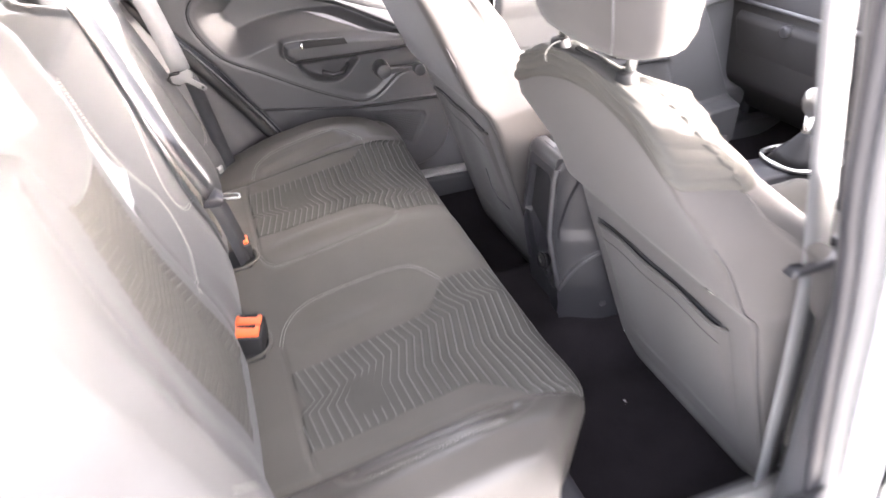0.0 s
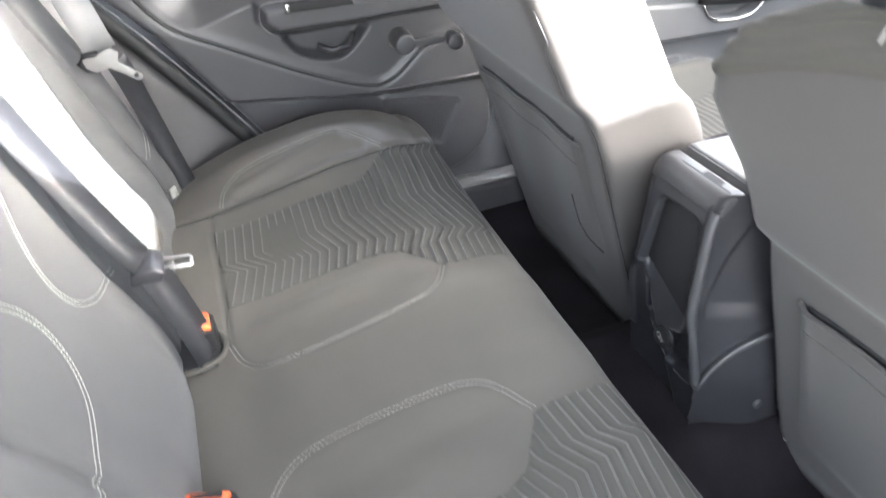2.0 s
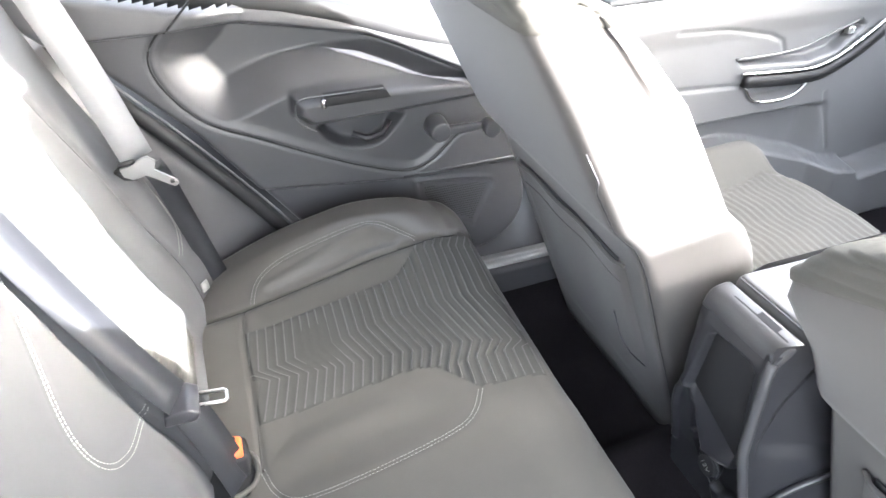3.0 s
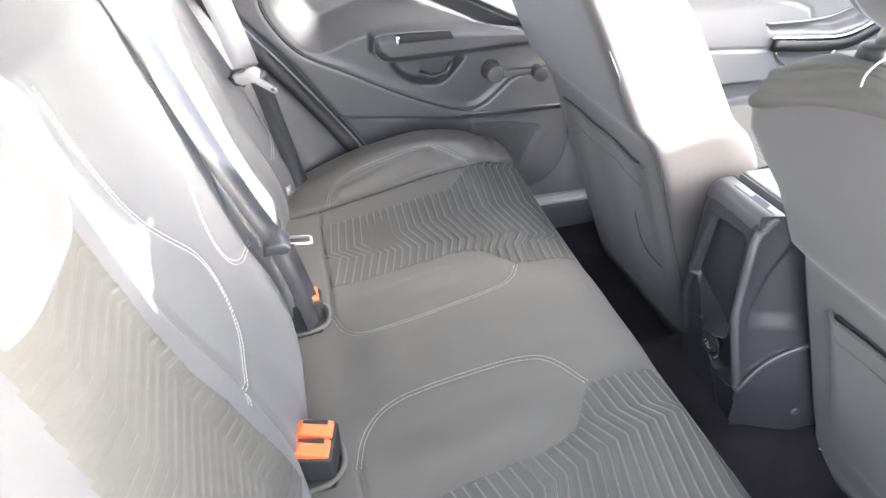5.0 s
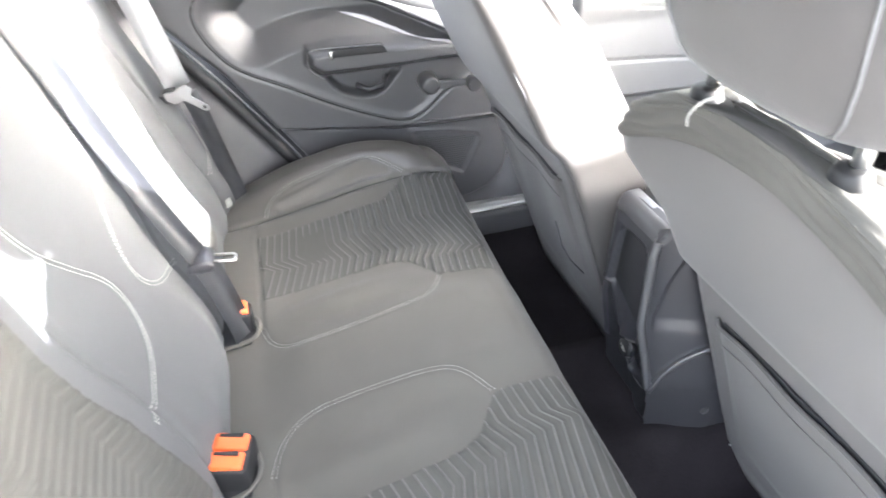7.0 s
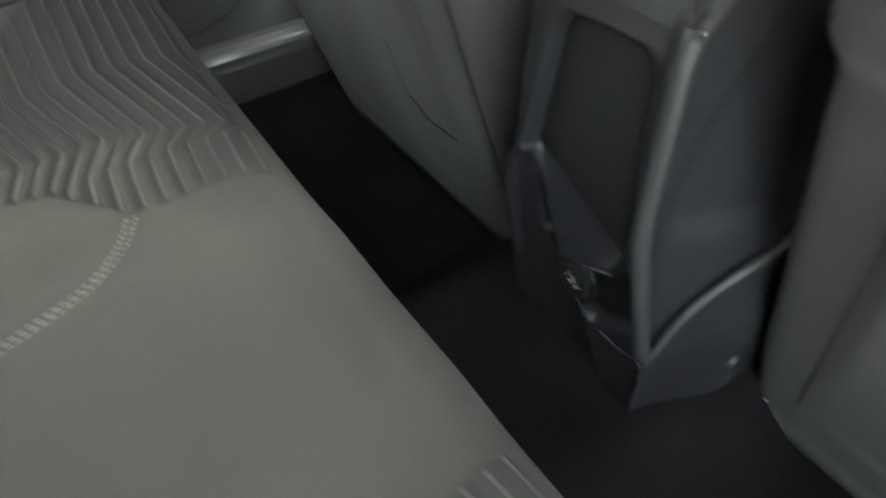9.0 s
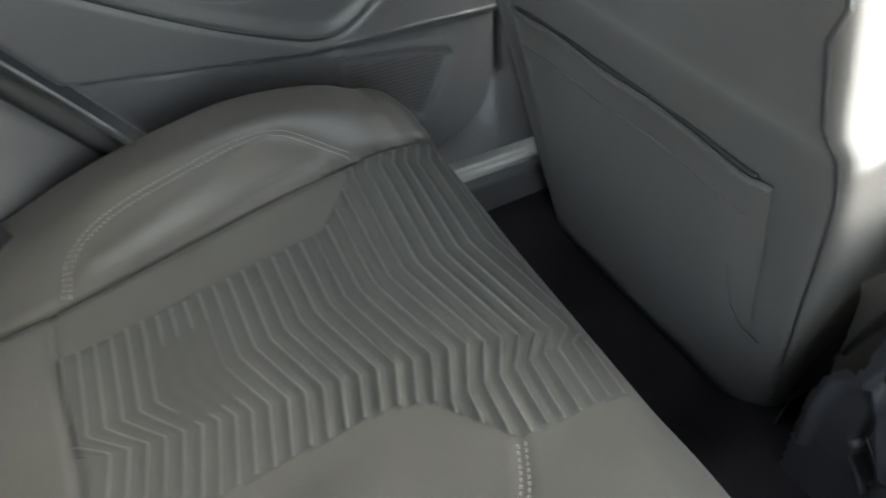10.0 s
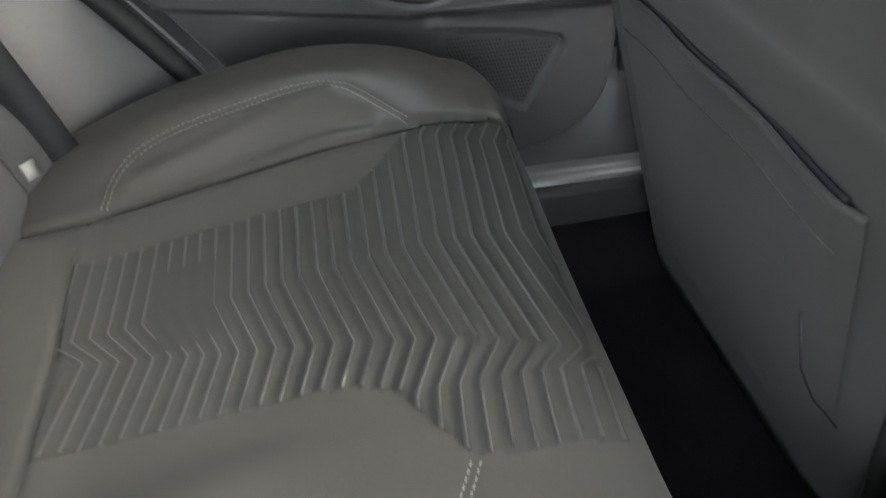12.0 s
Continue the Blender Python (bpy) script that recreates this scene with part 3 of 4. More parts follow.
    cv = np.linspace(0, 0.56, 180)
    Uu, Vv = np.meshgrid(cu, cv, indexing="ij")
    rim = step01((np.abs(Uu) - 0.135) / 0.075)
    zc = 0.332 + 0.06 * Vv + 0.045 * rim - 0.13 * step01((np.abs(Uu) - 0.215) / 0.035) ** 2 - 0.15 * step01((Vv - 0.44 + 0.9 * Uu ** 2) / 0.10) ** 2
    seat_shape = [(-0.155, 0.0), (-0.150, 0.20), (-0.115, 0.30), (-0.150, 0.42), (-0.10, 0.47), (0.10, 0.47), (0.150, 0.42), (0.115, 0.30), (0.150, 0.20), (0.155, 0.0)]
    d = inside(seat_shape, Uu, Vv)
    wave = 0.006 * np.abs((Uu / 0.05) % 2 - 1)
    zc = zc + 0.0022 * np.abs(np.sin((Vv + wave) * math.pi / 0.0142)) * step01(d / 0.006) - 0.003 * np.exp(-(d / 0.0035) ** 2)
    part("seat_cushion", (np.stack([cx + 0.10 + Vv * 1.05, cy + Uu, zc], -1).reshape(-1, 3), grid_faces(80, 180)), CLOTH, seat, "ribbed cloth cushion")
    part("cushion_base", box((cx + 0.12, cy - 0.225, 0.17), (cx + 0.56, cy + 0.225, 0.27), 0.02, 3), DARKPLASTIC, seat, "dark plastic side cladding")
    for s2 in (-1, 1):
        part("seat_rail", box((cx + 0.16, cy + s2 * 0.17 - 0.02, 0.06), (cx + 0.56, cy + s2 * 0.17 + 0.02, 0.15), 0.006), DARKPLASTIC, seat, "dark steel seat rail")
    return seat, body


_, near_back = front_seat(0.66, -0.352, "grey cloth front seat with map pocket beside the open door", 0.0, 0.035, 0.006, 1.3, gape=0.7)
_, far_back = front_seat(0.60, 0.335, "grey cloth front seat with map pocket, side in the sun", 0.06, 0.015, gape=0.3, pocket_top=0.484, crease=0.562)
part("lower_seam", tidy(tube([(0.592, 0.171, 0.40), (0.604, 0.160, 0.352), (0.618, 0.150, 0.325), (0.640, 0.138, 0.30)], 0.0011, 6)), DARKPLASTIC, far_back, "fine lower seam")
part("label_tag", box((0.625, -0.522, 0.515), (0.632, -0.505, 0.545), 0.002), METAL, near_back, "small shiny tag")


part("loose_cord", tidy(tube(smooth_line([(0.470, -0.301, 0.790), (0.464, -0.307, 0.803), (0.470, -0.314, 0.816), (0.480, -0.318, 0.820)], 0.004), 0.0010, 6)), THREAD, near_back, "loose pale cord loop")


def front_headrest(x, y, z0):
    hr = headrest("front_headrest", (x, y, z0), 0.16, 0.315, 0.21, 0.12, BACKCLOTH, "grey cloth front headrest with pale piping", "front headrests")
    for s2 in (-1, 1):
        pipe = []
        for t in np.linspace(0.03, 0.93, 30):
            z, grow = 0.21 * t, float(np.interp(t, HEAD_T, HEAD_G))
            w, d = 0.315 * grow * (0.92 + 0.08 * t) / 2, 0.12 * grow / 2
            yy = 0.68 * w
            pipe.append((x - 0.16 * z - d * (1 - 0.68 ** 3) ** (1 / 3.0) - 0.0004, y + s2 * yy, z0 + z))
        part("piping", tidy(tube(pipe, 0.0011)), TRIM, hr, "pale piping seam")
    return hr


front_headrest(0.528, -0.350, 0.820)
front_headrest(0.445, 0.335, 0.866)

# ---- floor, sills, body ----
ys = np.linspace(-0.62, 0.62, 61)
xs = np.linspace(-0.1, 2.25, 60)
Xx, Yy = np.meshgrid(xs, ys, indexing="ij")
Zz = 0.067 + 0.055 * step01((np.abs(Yy) - 0.50) / 0.10) + 0.085 * step01((0.20 - np.abs(Yy)) / 0.09) + 0.25 * step01((Xx - 1.8) / 0.4) + 0.002 * np.sin(Xx * 23) * np.cos(Yy * 17)
tagged(part("floor", (np.stack([Xx, Yy, Zz], -1).reshape(-1, 3), grid_faces(60, 61)), CARPET), "black carpet over the footwells and tunnel", "floor", kind="structure")
for side, nm in ((1, "sill_left"), (-1, "sill_right")):
    sill = thing(nm, "grey plastic door sill with a bright scuff plate", "door sill", kind="structure")
    lo, hi = sorted((0.585 * side, 0.72 * side))
    part("sill_trim", box((0.10, lo, 0.03), (1.9, hi, 0.176), 0.010, 3), PLASTIC, sill)
    plate = [(0.598, 0.160), (0.600, 0.180), (0.607, 0.187), (0.611, 0.184), (0.615, 0.187), (0.622, 0.188), (0.625, 0.184), (0.636, 0.186), (0.640, 0.160)]
    part("scuff_plate", prism([(y * side, z) for y, z in plate], 0, 0.42, 0.83, 0), SCUFF, sill, "satin grey ridged scuff plate")
    xs2, ts2 = np.linspace(0.40, 0.90, 40), np.linspace(0, 1, 12)
    Xs, Ts = np.meshgrid(xs2, ts2, indexing="ij")
    rise = 0.02 + 0.14 * step01((Xs - 0.60) / 0.15)
    part("sill_flank", (np.stack([Xs, side * (0.640 + 0.070 * Ts), 0.178 + rise * Ts], -1).reshape(-1, 3), grid_faces(40, 12)), PLASTIC, sill, "grey moulded pillar foot")


# ---- far rear door ----
def door_relief(edge, xs, zs, relief, base):
    X, Z = np.meshgrid(xs, zs, indexing="ij")
    y = base + relief(X, Z)
    d = inside(edge, X, Z)
    y = y + 0.05 * step01((0.016 - d) / 0.024) ** 2
    return np.stack([X, y, Z], -1).reshape(-1, 3), grid_faces(len(xs), len(zs), (d > 0).ravel())


door = thing("door_1", "grey plastic rear door panel with pull handle and winder", "car door", kind="structure")
DOOR_EDGE = [(-0.20, 0.84), (-0.070, 0.70), (0.065, 0.55), (0.212, 0.33), (0.27, 0.19), (0.52, 0.172), (0.582, 0.177), (0.607, 0.182), (0.645, 0.198), (0.674, 0.226), (0.691, 0.257), (0.697, 0.29), (0.692, 0.38), (0.70, 0.46), (0.725, 0.60), (0.65, 0.612), (0.535, 0.646), (0.424, 0.683), (0.332, 0.717), (0.243, 0.742), (0.10, 0.77)]
UPPER = smooth_line([(0.16, 0.84), (0.10, 0.775), (0.052, 0.732), (0.020, 0.695), (0.030, 0.645), (0.069, 0.587), (0.105, 0.560), (0.168, 0.531), (0.269, 0.477), (0.351, 0.440), (0.430, 0.412), (0.470, 0.422), (0.505, 0.449), (0.54, 0.484), (0.62, 0.500), (0.74, 0.515), (0.74, 0.84)], 0.01)
INSET = smooth_line([(0.19, 0.85), (0.12, 0.765), (0.068, 0.720), (0.040, 0.690), (0.048, 0.650), (0.082, 0.598), (0.108, 0.575), (0.140, 0.568), (0.19, 0.588), (0.25, 0.603), (0.34, 0.606), (0.74, 0.600), (0.74, 0.85)], 0.01)
ARM = [(0.226, 0.606), (0.224, 0.566), (0.256, 0.540), (0.42, 0.542), (0.74, 0.556), (0.74, 0.598), (0.56, 0.602), (0.30, 0.614)]
SCOOP = smooth_line([(0.262, 0.538), (0.290, 0.494), (0.345, 0.477), (0.385, 0.480), (0.418, 0.515), (0.445, 0.545), (0.262, 0.538)], 0.006)
SPEAKER = [(0.448, 0.379), (0.549, 0.370), (0.612, 0.357), (0.620, 0.343), (0.600, 0.300), (0.575, 0.250), (0.500, 0.285), (0.452, 0.345)]


def rear_door_relief(X, Z):
    y = 0.006 * step01(inside(UPPER, X, Z) / 0.022) + 0.004 * np.exp(-(inside(UPPER, X, Z) / 0.003) ** 2)
    f = inside(INSET, X, Z) / 0.060
    y = y + 0.054 * (0.85 * np.clip(f, 0, 1) + 0.15 * step01(f))
    belt_line = np.interp(X, (0.10, 0.243, 0.377, 0.536, 0.74), (0.728, 0.702, 0.672, 0.603, 0.560))
    y = y - 0.050 * step01((Z - belt_line) / 0.014)
    y = y - 0.040 * step01(inside(ARM, X, Z) / 0.020)
    y = y + 0.034 * step01(inside(SCOOP, X, Z) / 0.012)
    y = y + 0.018 * step01((0.402 + 0.12 * np.maximum(0.42 - X, 0) - Z) / 0.012)
    y = y + 0.0025 * step01(inside(SPEAKER, X, Z) / 0.006) - 0.0025 * np.exp(-(inside(SPEAKER, X, Z) / 0.005) ** 2)
    line = line_distance([(0.159, 0.428), (0.26, 0.412), (0.40, 0.400), (0.46, 0.392)], X, Z)
    return y + 0.004 * np.exp(-(line / 0.003) ** 2)


part("door_panel", door_relief(DOOR_EDGE, np.arange(-0.22, 0.76, 0.0035), np.arange(0.16, 0.85, 0.0035), rear_door_relief, 0.655), PLASTIC, door)
def on_door(points, lift=0.0):
    p = np.asarray(points, float)
    return [(x, 0.655 + float(rear_door_relief(np.array(x), np.array(z))) - lift, z) for x, z in p]


part("panel_gap", tidy(tube(on_door(UPPER[2:-12], 0.0006), 0.0019)), RUBBER, door, "dark gap between the panels")
part("crease_line", tidy(tube(on_door([(0.42, 0.4065), (0.50, 0.4065), (0.60, 0.4065), (0.69, 0.4065)], -0.001), 0.003)), PLASTIC, door)
winder = part("winder_hub", cylinder((0.488, 0.668, 0.502), (0.488, 0.618, 0.502), 0.023, 0.019, 28, 0.004), PLASTIC, door, "window winder hub")
part("winder_arm", prism([(0.480, 0.512), (0.586, 0.508), (0.586, 0.495), (0.480, 0.491)], 1, 0.620, 0.633, 0.004), PLASTIC, winder)
part("winder_knob", cylinder((0.582, 0.632, 0.501), (0.582, 0.596, 0.501), 0.014, 0.0165, 24, 0.004), PLASTIC, winder)
part("handle_slot", prism([(0.279, 0.588), (0.281, 0.604), (0.388, 0.6035), (0.396, 0.5885)], 1, 0.6145, 0.640, 0.001), RUBBER, door, "dark slot behind the pull")
part("release_lever", box((0.274, 0.608, 0.586), (0.283, 0.625, 0.603), 0.003), METAL, door, "bright inner release lever")
rim = [(0.383, 0.6155, 0.6065), (0.30, 0.6155, 0.6085), (0.246, 0.6155, 0.609), (0.232, 0.6155, 0.604), (0.229, 0.6155, 0.575), (0.240, 0.6155, 0.560), (0.261, 0.6155, 0.547)]
part("pull_trim", tidy(tube(smooth_line(rim, 0.004), 0.0013)), TRIM, door, "thin pale edge of the pull")
part("cable_clip", tidy(tube([(0.33, 0.664, 0.510), (0.355, 0.655, 0.500), (0.385, 0.655, 0.505), (0.40, 0.664, 0.525)], 0.006)), DARKPLASTIC, door, "dark moulded grip in the pocket")
dots = []
for i in range(36):
    for j in range(20):
        x, z = 0.455 + i * 0.0045 + (j % 2) * 0.002, 0.262 + j * 0.0055
        if inside([(0.462, 0.366), (0.609, 0.349), (0.594, 0.312), (0.571, 0.262), (0.513, 0.293), (0.470, 0.335)], np.array(x), np.array(z)) > 0.002:
            dots.append((x, z))
gv, gf = [], []
for x, z in dots:
    b = len(gv)
    gv += [(x + 0.0016 * math.cos(k * math.pi / 3), 0.6737, z + 0.0016 * math.sin(k * math.pi / 3)) for k in range(6)]
    gf.append(tuple(b + k for k in range(6)))
part("speaker_rim", tidy(tube(on_door(smooth_line([(0.458, 0.3735), (0.549, 0.365), (0.604, 0.3535), (0.613, 0.3475)], 0.006), -0.0005), 0.0017)), PLASTIC, door, "raised satin speaker edge")
tagged(part("speaker_holes", (gv, gf), RUBBER, door, "fine round speaker perforations"), kind="stuff")
part("window_seal", tidy(tube([(-0.19, 0.69, 0.835), (0.10, 0.692, 0.770), (0.243, 0.692, 0.742), (0.332, 0.69, 0.718), (0.424, 0.69, 0.684), (0.535, 0.69, 0.647), (0.65, 0.69, 0.613), (0.74, 0.69, 0.600)], 0.024)), RUBBER, door, "black rubber window seal")

# ---- far front door ----
door2 = thing("door_2", "grey front door panel with silver trimmed grab handle", "car door", kind="structure")
EDGE2 = [(0.80, 0.70), (0.80, 0.25), (0.90, 0.14), (1.62, 0.14), (1.72, 0.25), (1.72, 0.45), (1.66, 0.69)]
BIN2 = [(1.00, 0.10), (1.02, 0.375), (1.123, 0.384), (1.214, 0.366), (1.32, 0.330), (1.40, 0.300), (1.468, 0.288), (1.477, 0.268), (1.64, 0.290), (1.64, 0.10)]
CUP2 = [(1.102, 0.566), (1.254, 0.564), (1.330, 0.590), (1.406, 0.613), (1.431, 0.598), (1.368, 0.545), (1.295, 0.531), (1.121, 0.546)]
POCK2 = smooth_line([(1.140, 0.512), (1.148, 0.490), (1.174, 0.463), (1.242, 0.459), (1.285, 0.467), (1.309, 0.495), (1.318, 0.510), (1.140, 0.512)], 0.006)
FRONT2 = [(1.479, 0.583), (1.514, 0.525), (1.629, 0.304), (1.75, 0.30), (1.75, 0.62)]


def front_door_relief(X, Z):
    y = 0.035 * step01((0.437 - Z) / 0.02) * step01((1.40 - X) / 0.06)
    y = y + 0.028 * step01(inside(CUP2, X, Z) / 0.012)
    y = y + 0.026 * step01(inside(POCK2, X, Z) / 0.010)
    y = y - 0.075 * step01(inside(BIN2, X, Z) / 0.012)
    y = y + 0.040 * step01(inside(FRONT2, X, Z) / 0.02)
    for line in ([(0.82, 0.525), (1.032, 0.514), (1.133, 0.507)], [(0.95, 0.638), (1.07, 0.630), (1.174, 0.606), (1.210, 0.590), (1.222, 0.567)], [(1.371, 0.455), (1.400, 0.38), (1.43, 0.312)]):
        y = y + 0.004 * np.exp(-(line_distance(line, X, Z) / 0.0035) ** 2)
    return y - 0.010 * step01((Z - 0.60) / 0.05)


part("door_panel", door_relief(EDGE2, np.arange(0.78, 1.73, 0.004), np.arange(0.12, 0.705, 0.004), front_door_relief, 0.590), DOORGREY, door2)
strip = [(1.121, 0.535), (1.218, 0.527), (1.297, 0.522), (1.340, 0.531), (1.378, 0.548), (1.45, 0.594), (1.462, 0.606)]
grip = [(1.130, 0.518), (1.236, 0.508), (1.315, 0.505), (1.345, 0.511), (1.410, 0.541), (1.468, 0.582)]
part("silver_trim", ribbon([(x, 0.581, z) for x, z in smooth_line(strip, 0.01)], 0.006, (0, -1, 0.5), 0.010), METAL, door2, "satin silver strip")
part("dark_grip", ribbon([(x, 0.583, z) for x, z in smooth_line(grip, 0.01)], 0.024, (0, -1, -0.1), 0.012), RUBBER, door2, "dark lower grip")
part("pocket_rim", tidy(tube([(x, 0.587, z) for x, z in POCK2[2:-20]], 0.0025)), METAL, door2, "silver pocket rim")
part("recess_rim", tidy(tube([(x, 0.587, z) for x, z in smooth_line(CUP2[:4], 0.01)], 0.0025)), SATIN, door2, "satin recess edge")
part("window_switch", box((1.385, 0.592, 0.580), (1.405, 0.605, 0.596), 0.003), METAL, door2, "bright window switch")
part("window_seal", box((0.80, 0.60, 0.695), (1.60, 0.69, 0.708), 0.004), RUBBER, door2, "black rubber window seal")


# ---- sides, pillars and roof ----
def quad_sheet(corners, mat, name, parent, label="", n=14, bulge=0.0):
    a, b, c, d = [np.array(p, float) for p in corners]
    nn = np.cross(b - a, d - a)
    nn /= np.linalg.norm(nn)
    verts = []
    for i in range(n):
        for j in range(n):
            u, v = i / (n - 1), j / (n - 1)
            p = (1 - u) * ((1 - v) * a + v * d) + u * ((1 - v) * b + v * c)
            verts.append(p + nn * bulge * 16 * u * (1 - u) * v * (1 - v))
    return part(name, (verts, grid_faces(n, n)), mat, parent, label)


for side, nm in ((1, "wall_left"), (-1, "wall_right")):
    wall = thing(nm, "moulded grey trim of the car side and pillars", "trim", kind="structure")
    m = lambda pts: [(x, y * side, z) for x, y, z in pts]
    if side > 0:
        quad_sheet(m([(-0.20, 0.575, 0.84), (0.10, 0.60, 0.20), (0.235, 0.66, 0.24), (-0.12, 0.675, 0.78)]), SATIN, "arch_trim", wall, "grey wheel arch trim", bulge=-0.010 * side)
    quad_sheet(m([(-0.20, 0.575, 0.84), (-0.12, 0.675, 0.78), (-0.22, 0.62, 1.20), (-0.48, 0.58, 1.20)]), LINING, "rear_pillar", wall, "pale rear pillar trim")
    quad_sheet(m([(-0.20, 0.56, 0.60), (-0.20, 0.56, 1.20), (-0.80, 0.56, 1.20), (-0.80, 0.56, 0.60)]), LINING, "boot_side", wall, "pale boot side trim")
    seal = smooth_line([(-0.23, 0.662, 0.90), (-0.092, 0.657, 0.70), (0.040, 0.650, 0.545), (0.186, 0.645, 0.345), (0.255, 0.645, 0.21), (0.40, 0.645, 0.178)], 0.02)
    if side > 0:
        part("door_seal", tidy(tube(m(seal), 0.013)), RUBBER, wall, "black rubber door seal")
        # Pale tube paints the thin highlight that runs along the black seal.
        part("seal_highlight", tidy(tube(m([(x + 0.017, y + 0.004, z + 0.006) for x, y, z in seal]), 0.0020)), TRIM, wall, "pale line standing for the highlight on the seal")
        part("body_shell", prism([(-0.3, 0.0), (1.9, 0.0), (1.9, 0.60), (0.76, 0.575), (0.54, 0.62), (0.33, 0.69), (0.10, 0.745), (-0.3, 0.80)], 1, 0.735, 0.765, 0), DARKPLASTIC, wall, "dark inner body shell")
    pillar = [(0.725, 0.08), (0.88, 0.08), (0.83, 0.68), (0.70, 0.76), (0.58, 1.20), (0.49, 1.20), (0.578, 0.938), (0.643, 0.742), (0.676, 0.617), (0.710, 0.27)]
    part("pillar_trim", prism(pillar, 1, *sorted(((0.635 if side < 0 else 0.69) * side, 0.70 * side)), 0.012), PLASTIC, wall, "grey centre pillar trim")
    if side < 0:
        edge = smooth_line([(0.50, -0.700, 1.10), (0.561, -0.700, 0.784), (0.607, -0.700, 0.650), (0.650, -0.700, 0.45), (0.72, -0.700, 0.15)], 0.03)
        strips = ((0.040, 0.030, 0.011, PLASTIC, "grey rubber door seal"), (0.020, 0.010, 0.010, DARKPLASTIC, "dark inner seal"), (0.036, -0.002, 0.013, TRIM, "pale rubber door seal"))
        for dx, dy, r, mat, words in strips:
            part("pillar_seal", tidy(tube([(x + dx, y + dy, z) for x, y, z in edge], r, 12)), mat, wall, words)
        jamb = [(x + 0.050, z) for x, y, z in edge] + [(x + (0.110 if z < 0.72 else 0.075), z) for x, y, z in edge[::-1]]
        part("painted_jamb", prism(jamb, 1, -0.722, -0.698, 0.004), PAINT, wall, "white painted door jamb")
    part("roof_rail", prism([(-0.45, 1.13), (1.05, 1.13), (1.05, 1.22), (-0.45, 1.22)], 1, *sorted((0.56 * side, 0.66 * side)), 0.012), LINING, wall, "pale roof rail")
    part("screen_pillar", tidy(tube(m([(1.02, 0.58, 1.18), (1.30, 0.63, 1.0), (1.75, 0.68, 0.76)]), 0.035)), TRIM, wall, "grey windscreen pillar")
tagged(part("ceiling", box((-0.75, -0.60, 1.20), (1.05, 0.60, 1.24), 0.01), LINING), "pale cloth headliner", "ceiling", kind="structure")
tail = thing("wall_rear", "dark plastic tailgate trim round the rear window", "tailgate", kind="structure")
for lo, hi in (((-0.85, -0.62, -0.1), (-0.75, 0.62, 0.84)), ((-0.85, -0.62, 1.06), (-0.75, 0.62, 1.24)), ((-0.85, -0.62, 0.84), (-0.75, -0.46, 1.06)), ((-0.85, 0.46, 0.84), (-0.75, 0.62, 1.06))):
    part("tailgate_trim", box(lo, hi, 0.008), PLASTIC, tail)
part("parcel_shelf", box((-0.75, -0.56, 0.70), (-0.30, 0.56, 0.715), 0.004), CARPET, tail, "dark parcel shelf")
dash = thing("dashboard", "dark grained plastic dashboard with glovebox", "dashboard")
part("dash_body", prism([(1.62, 0.605), (1.64, 0.70), (1.72, 0.83), (1.85, 0.88), (2.2, 0.86), (2.2, 0.20), (1.80, 0.20), (1.65, 0.34)], 1, -0.66, 0.66, 0.02), DASH, dash)
# Added hood, out of view: blocks the sun from the far door's arm and winder.
part("dash_sun_block", prism([(1.78, 0.84), (1.80, 0.935), (1.84, 0.945), (1.96, 0.90), (1.98, 0.85)], 1, -0.13, 0.11, 0.012), DASH, dash, "unseen matt hood added to keep sun off the far door")
glove = part("glovebox_lid", prism([(1.605, 0.54), (1.628, 0.562), (1.69, 0.562), (1.71, 0.32), (1.68, 0.31)], 1, 0.16, 0.60, 0.012), DASH, dash)
part("glovebox_catch", cylinder((1.620, 0.389, 0.541), (1.597, 0.389, 0.539), 0.018, 0.016, 24, 0.004), PLASTIC, glove, "small round catch")
part("dash_strip", tidy(tube([(1.615, 0.65, 0.588), (1.612, 0.12, 0.588)], 0.006)), TRIM, dash, "pale strip")
part("bulkhead", box((2.18, -0.66, 0.0), (2.25, 0.66, 0.86), 0), CARPET, dash, "dark carpeted bulkhead")
for y0 in (-0.72, 0.645):
    part("kick_panel", box((1.80, y0, 0.0), (2.25, y0 + 0.075, 0.80), 0.004), DARKPLASTIC, dash, "dark side trim")
tagged(part("ground", box((-60, -60, -0.45), (60, 60, -0.35), 0), GROUND), "pale paved ground outside", "ground", kind="structure")

# ---- open rear door and near front door ----
door3 = thing("door_3", "open rear door with grey lining and white painted edge", "car door", kind="structure")
part("door_shell", box((0, -1.02, 0.08), (0.09, 0.0, 0.72), 0.02, 3), PAINT, door3, "white painted shell")
part("door_lining", box((-0.035, -0.97, 0.12), (0.002, -0.06, 0.70), 0.015, 3), TRIM, door3)
part("check_strap", box((-0.05, -0.01, 0.28), (0.02, 0.02, 0.31), 0.004), RUBBER, door3, "black check strap")
part("hinge", cylinder((0.0, 0.005, 0.33), (0.0, 0.005, 0.40), 0.018, None, 16, 0.003), RUBBER, door3, "dark hinge")
part("window_frame", tidy(tube([(0.045, -0.03, 0.60), (0.06, -0.05, 0.85), (0.065, -0.12, 1.08), (0.065, -0.75, 1.12), (0.055, -1.0, 0.78)], 0.024)), RUBBER, door3, "black window frame")
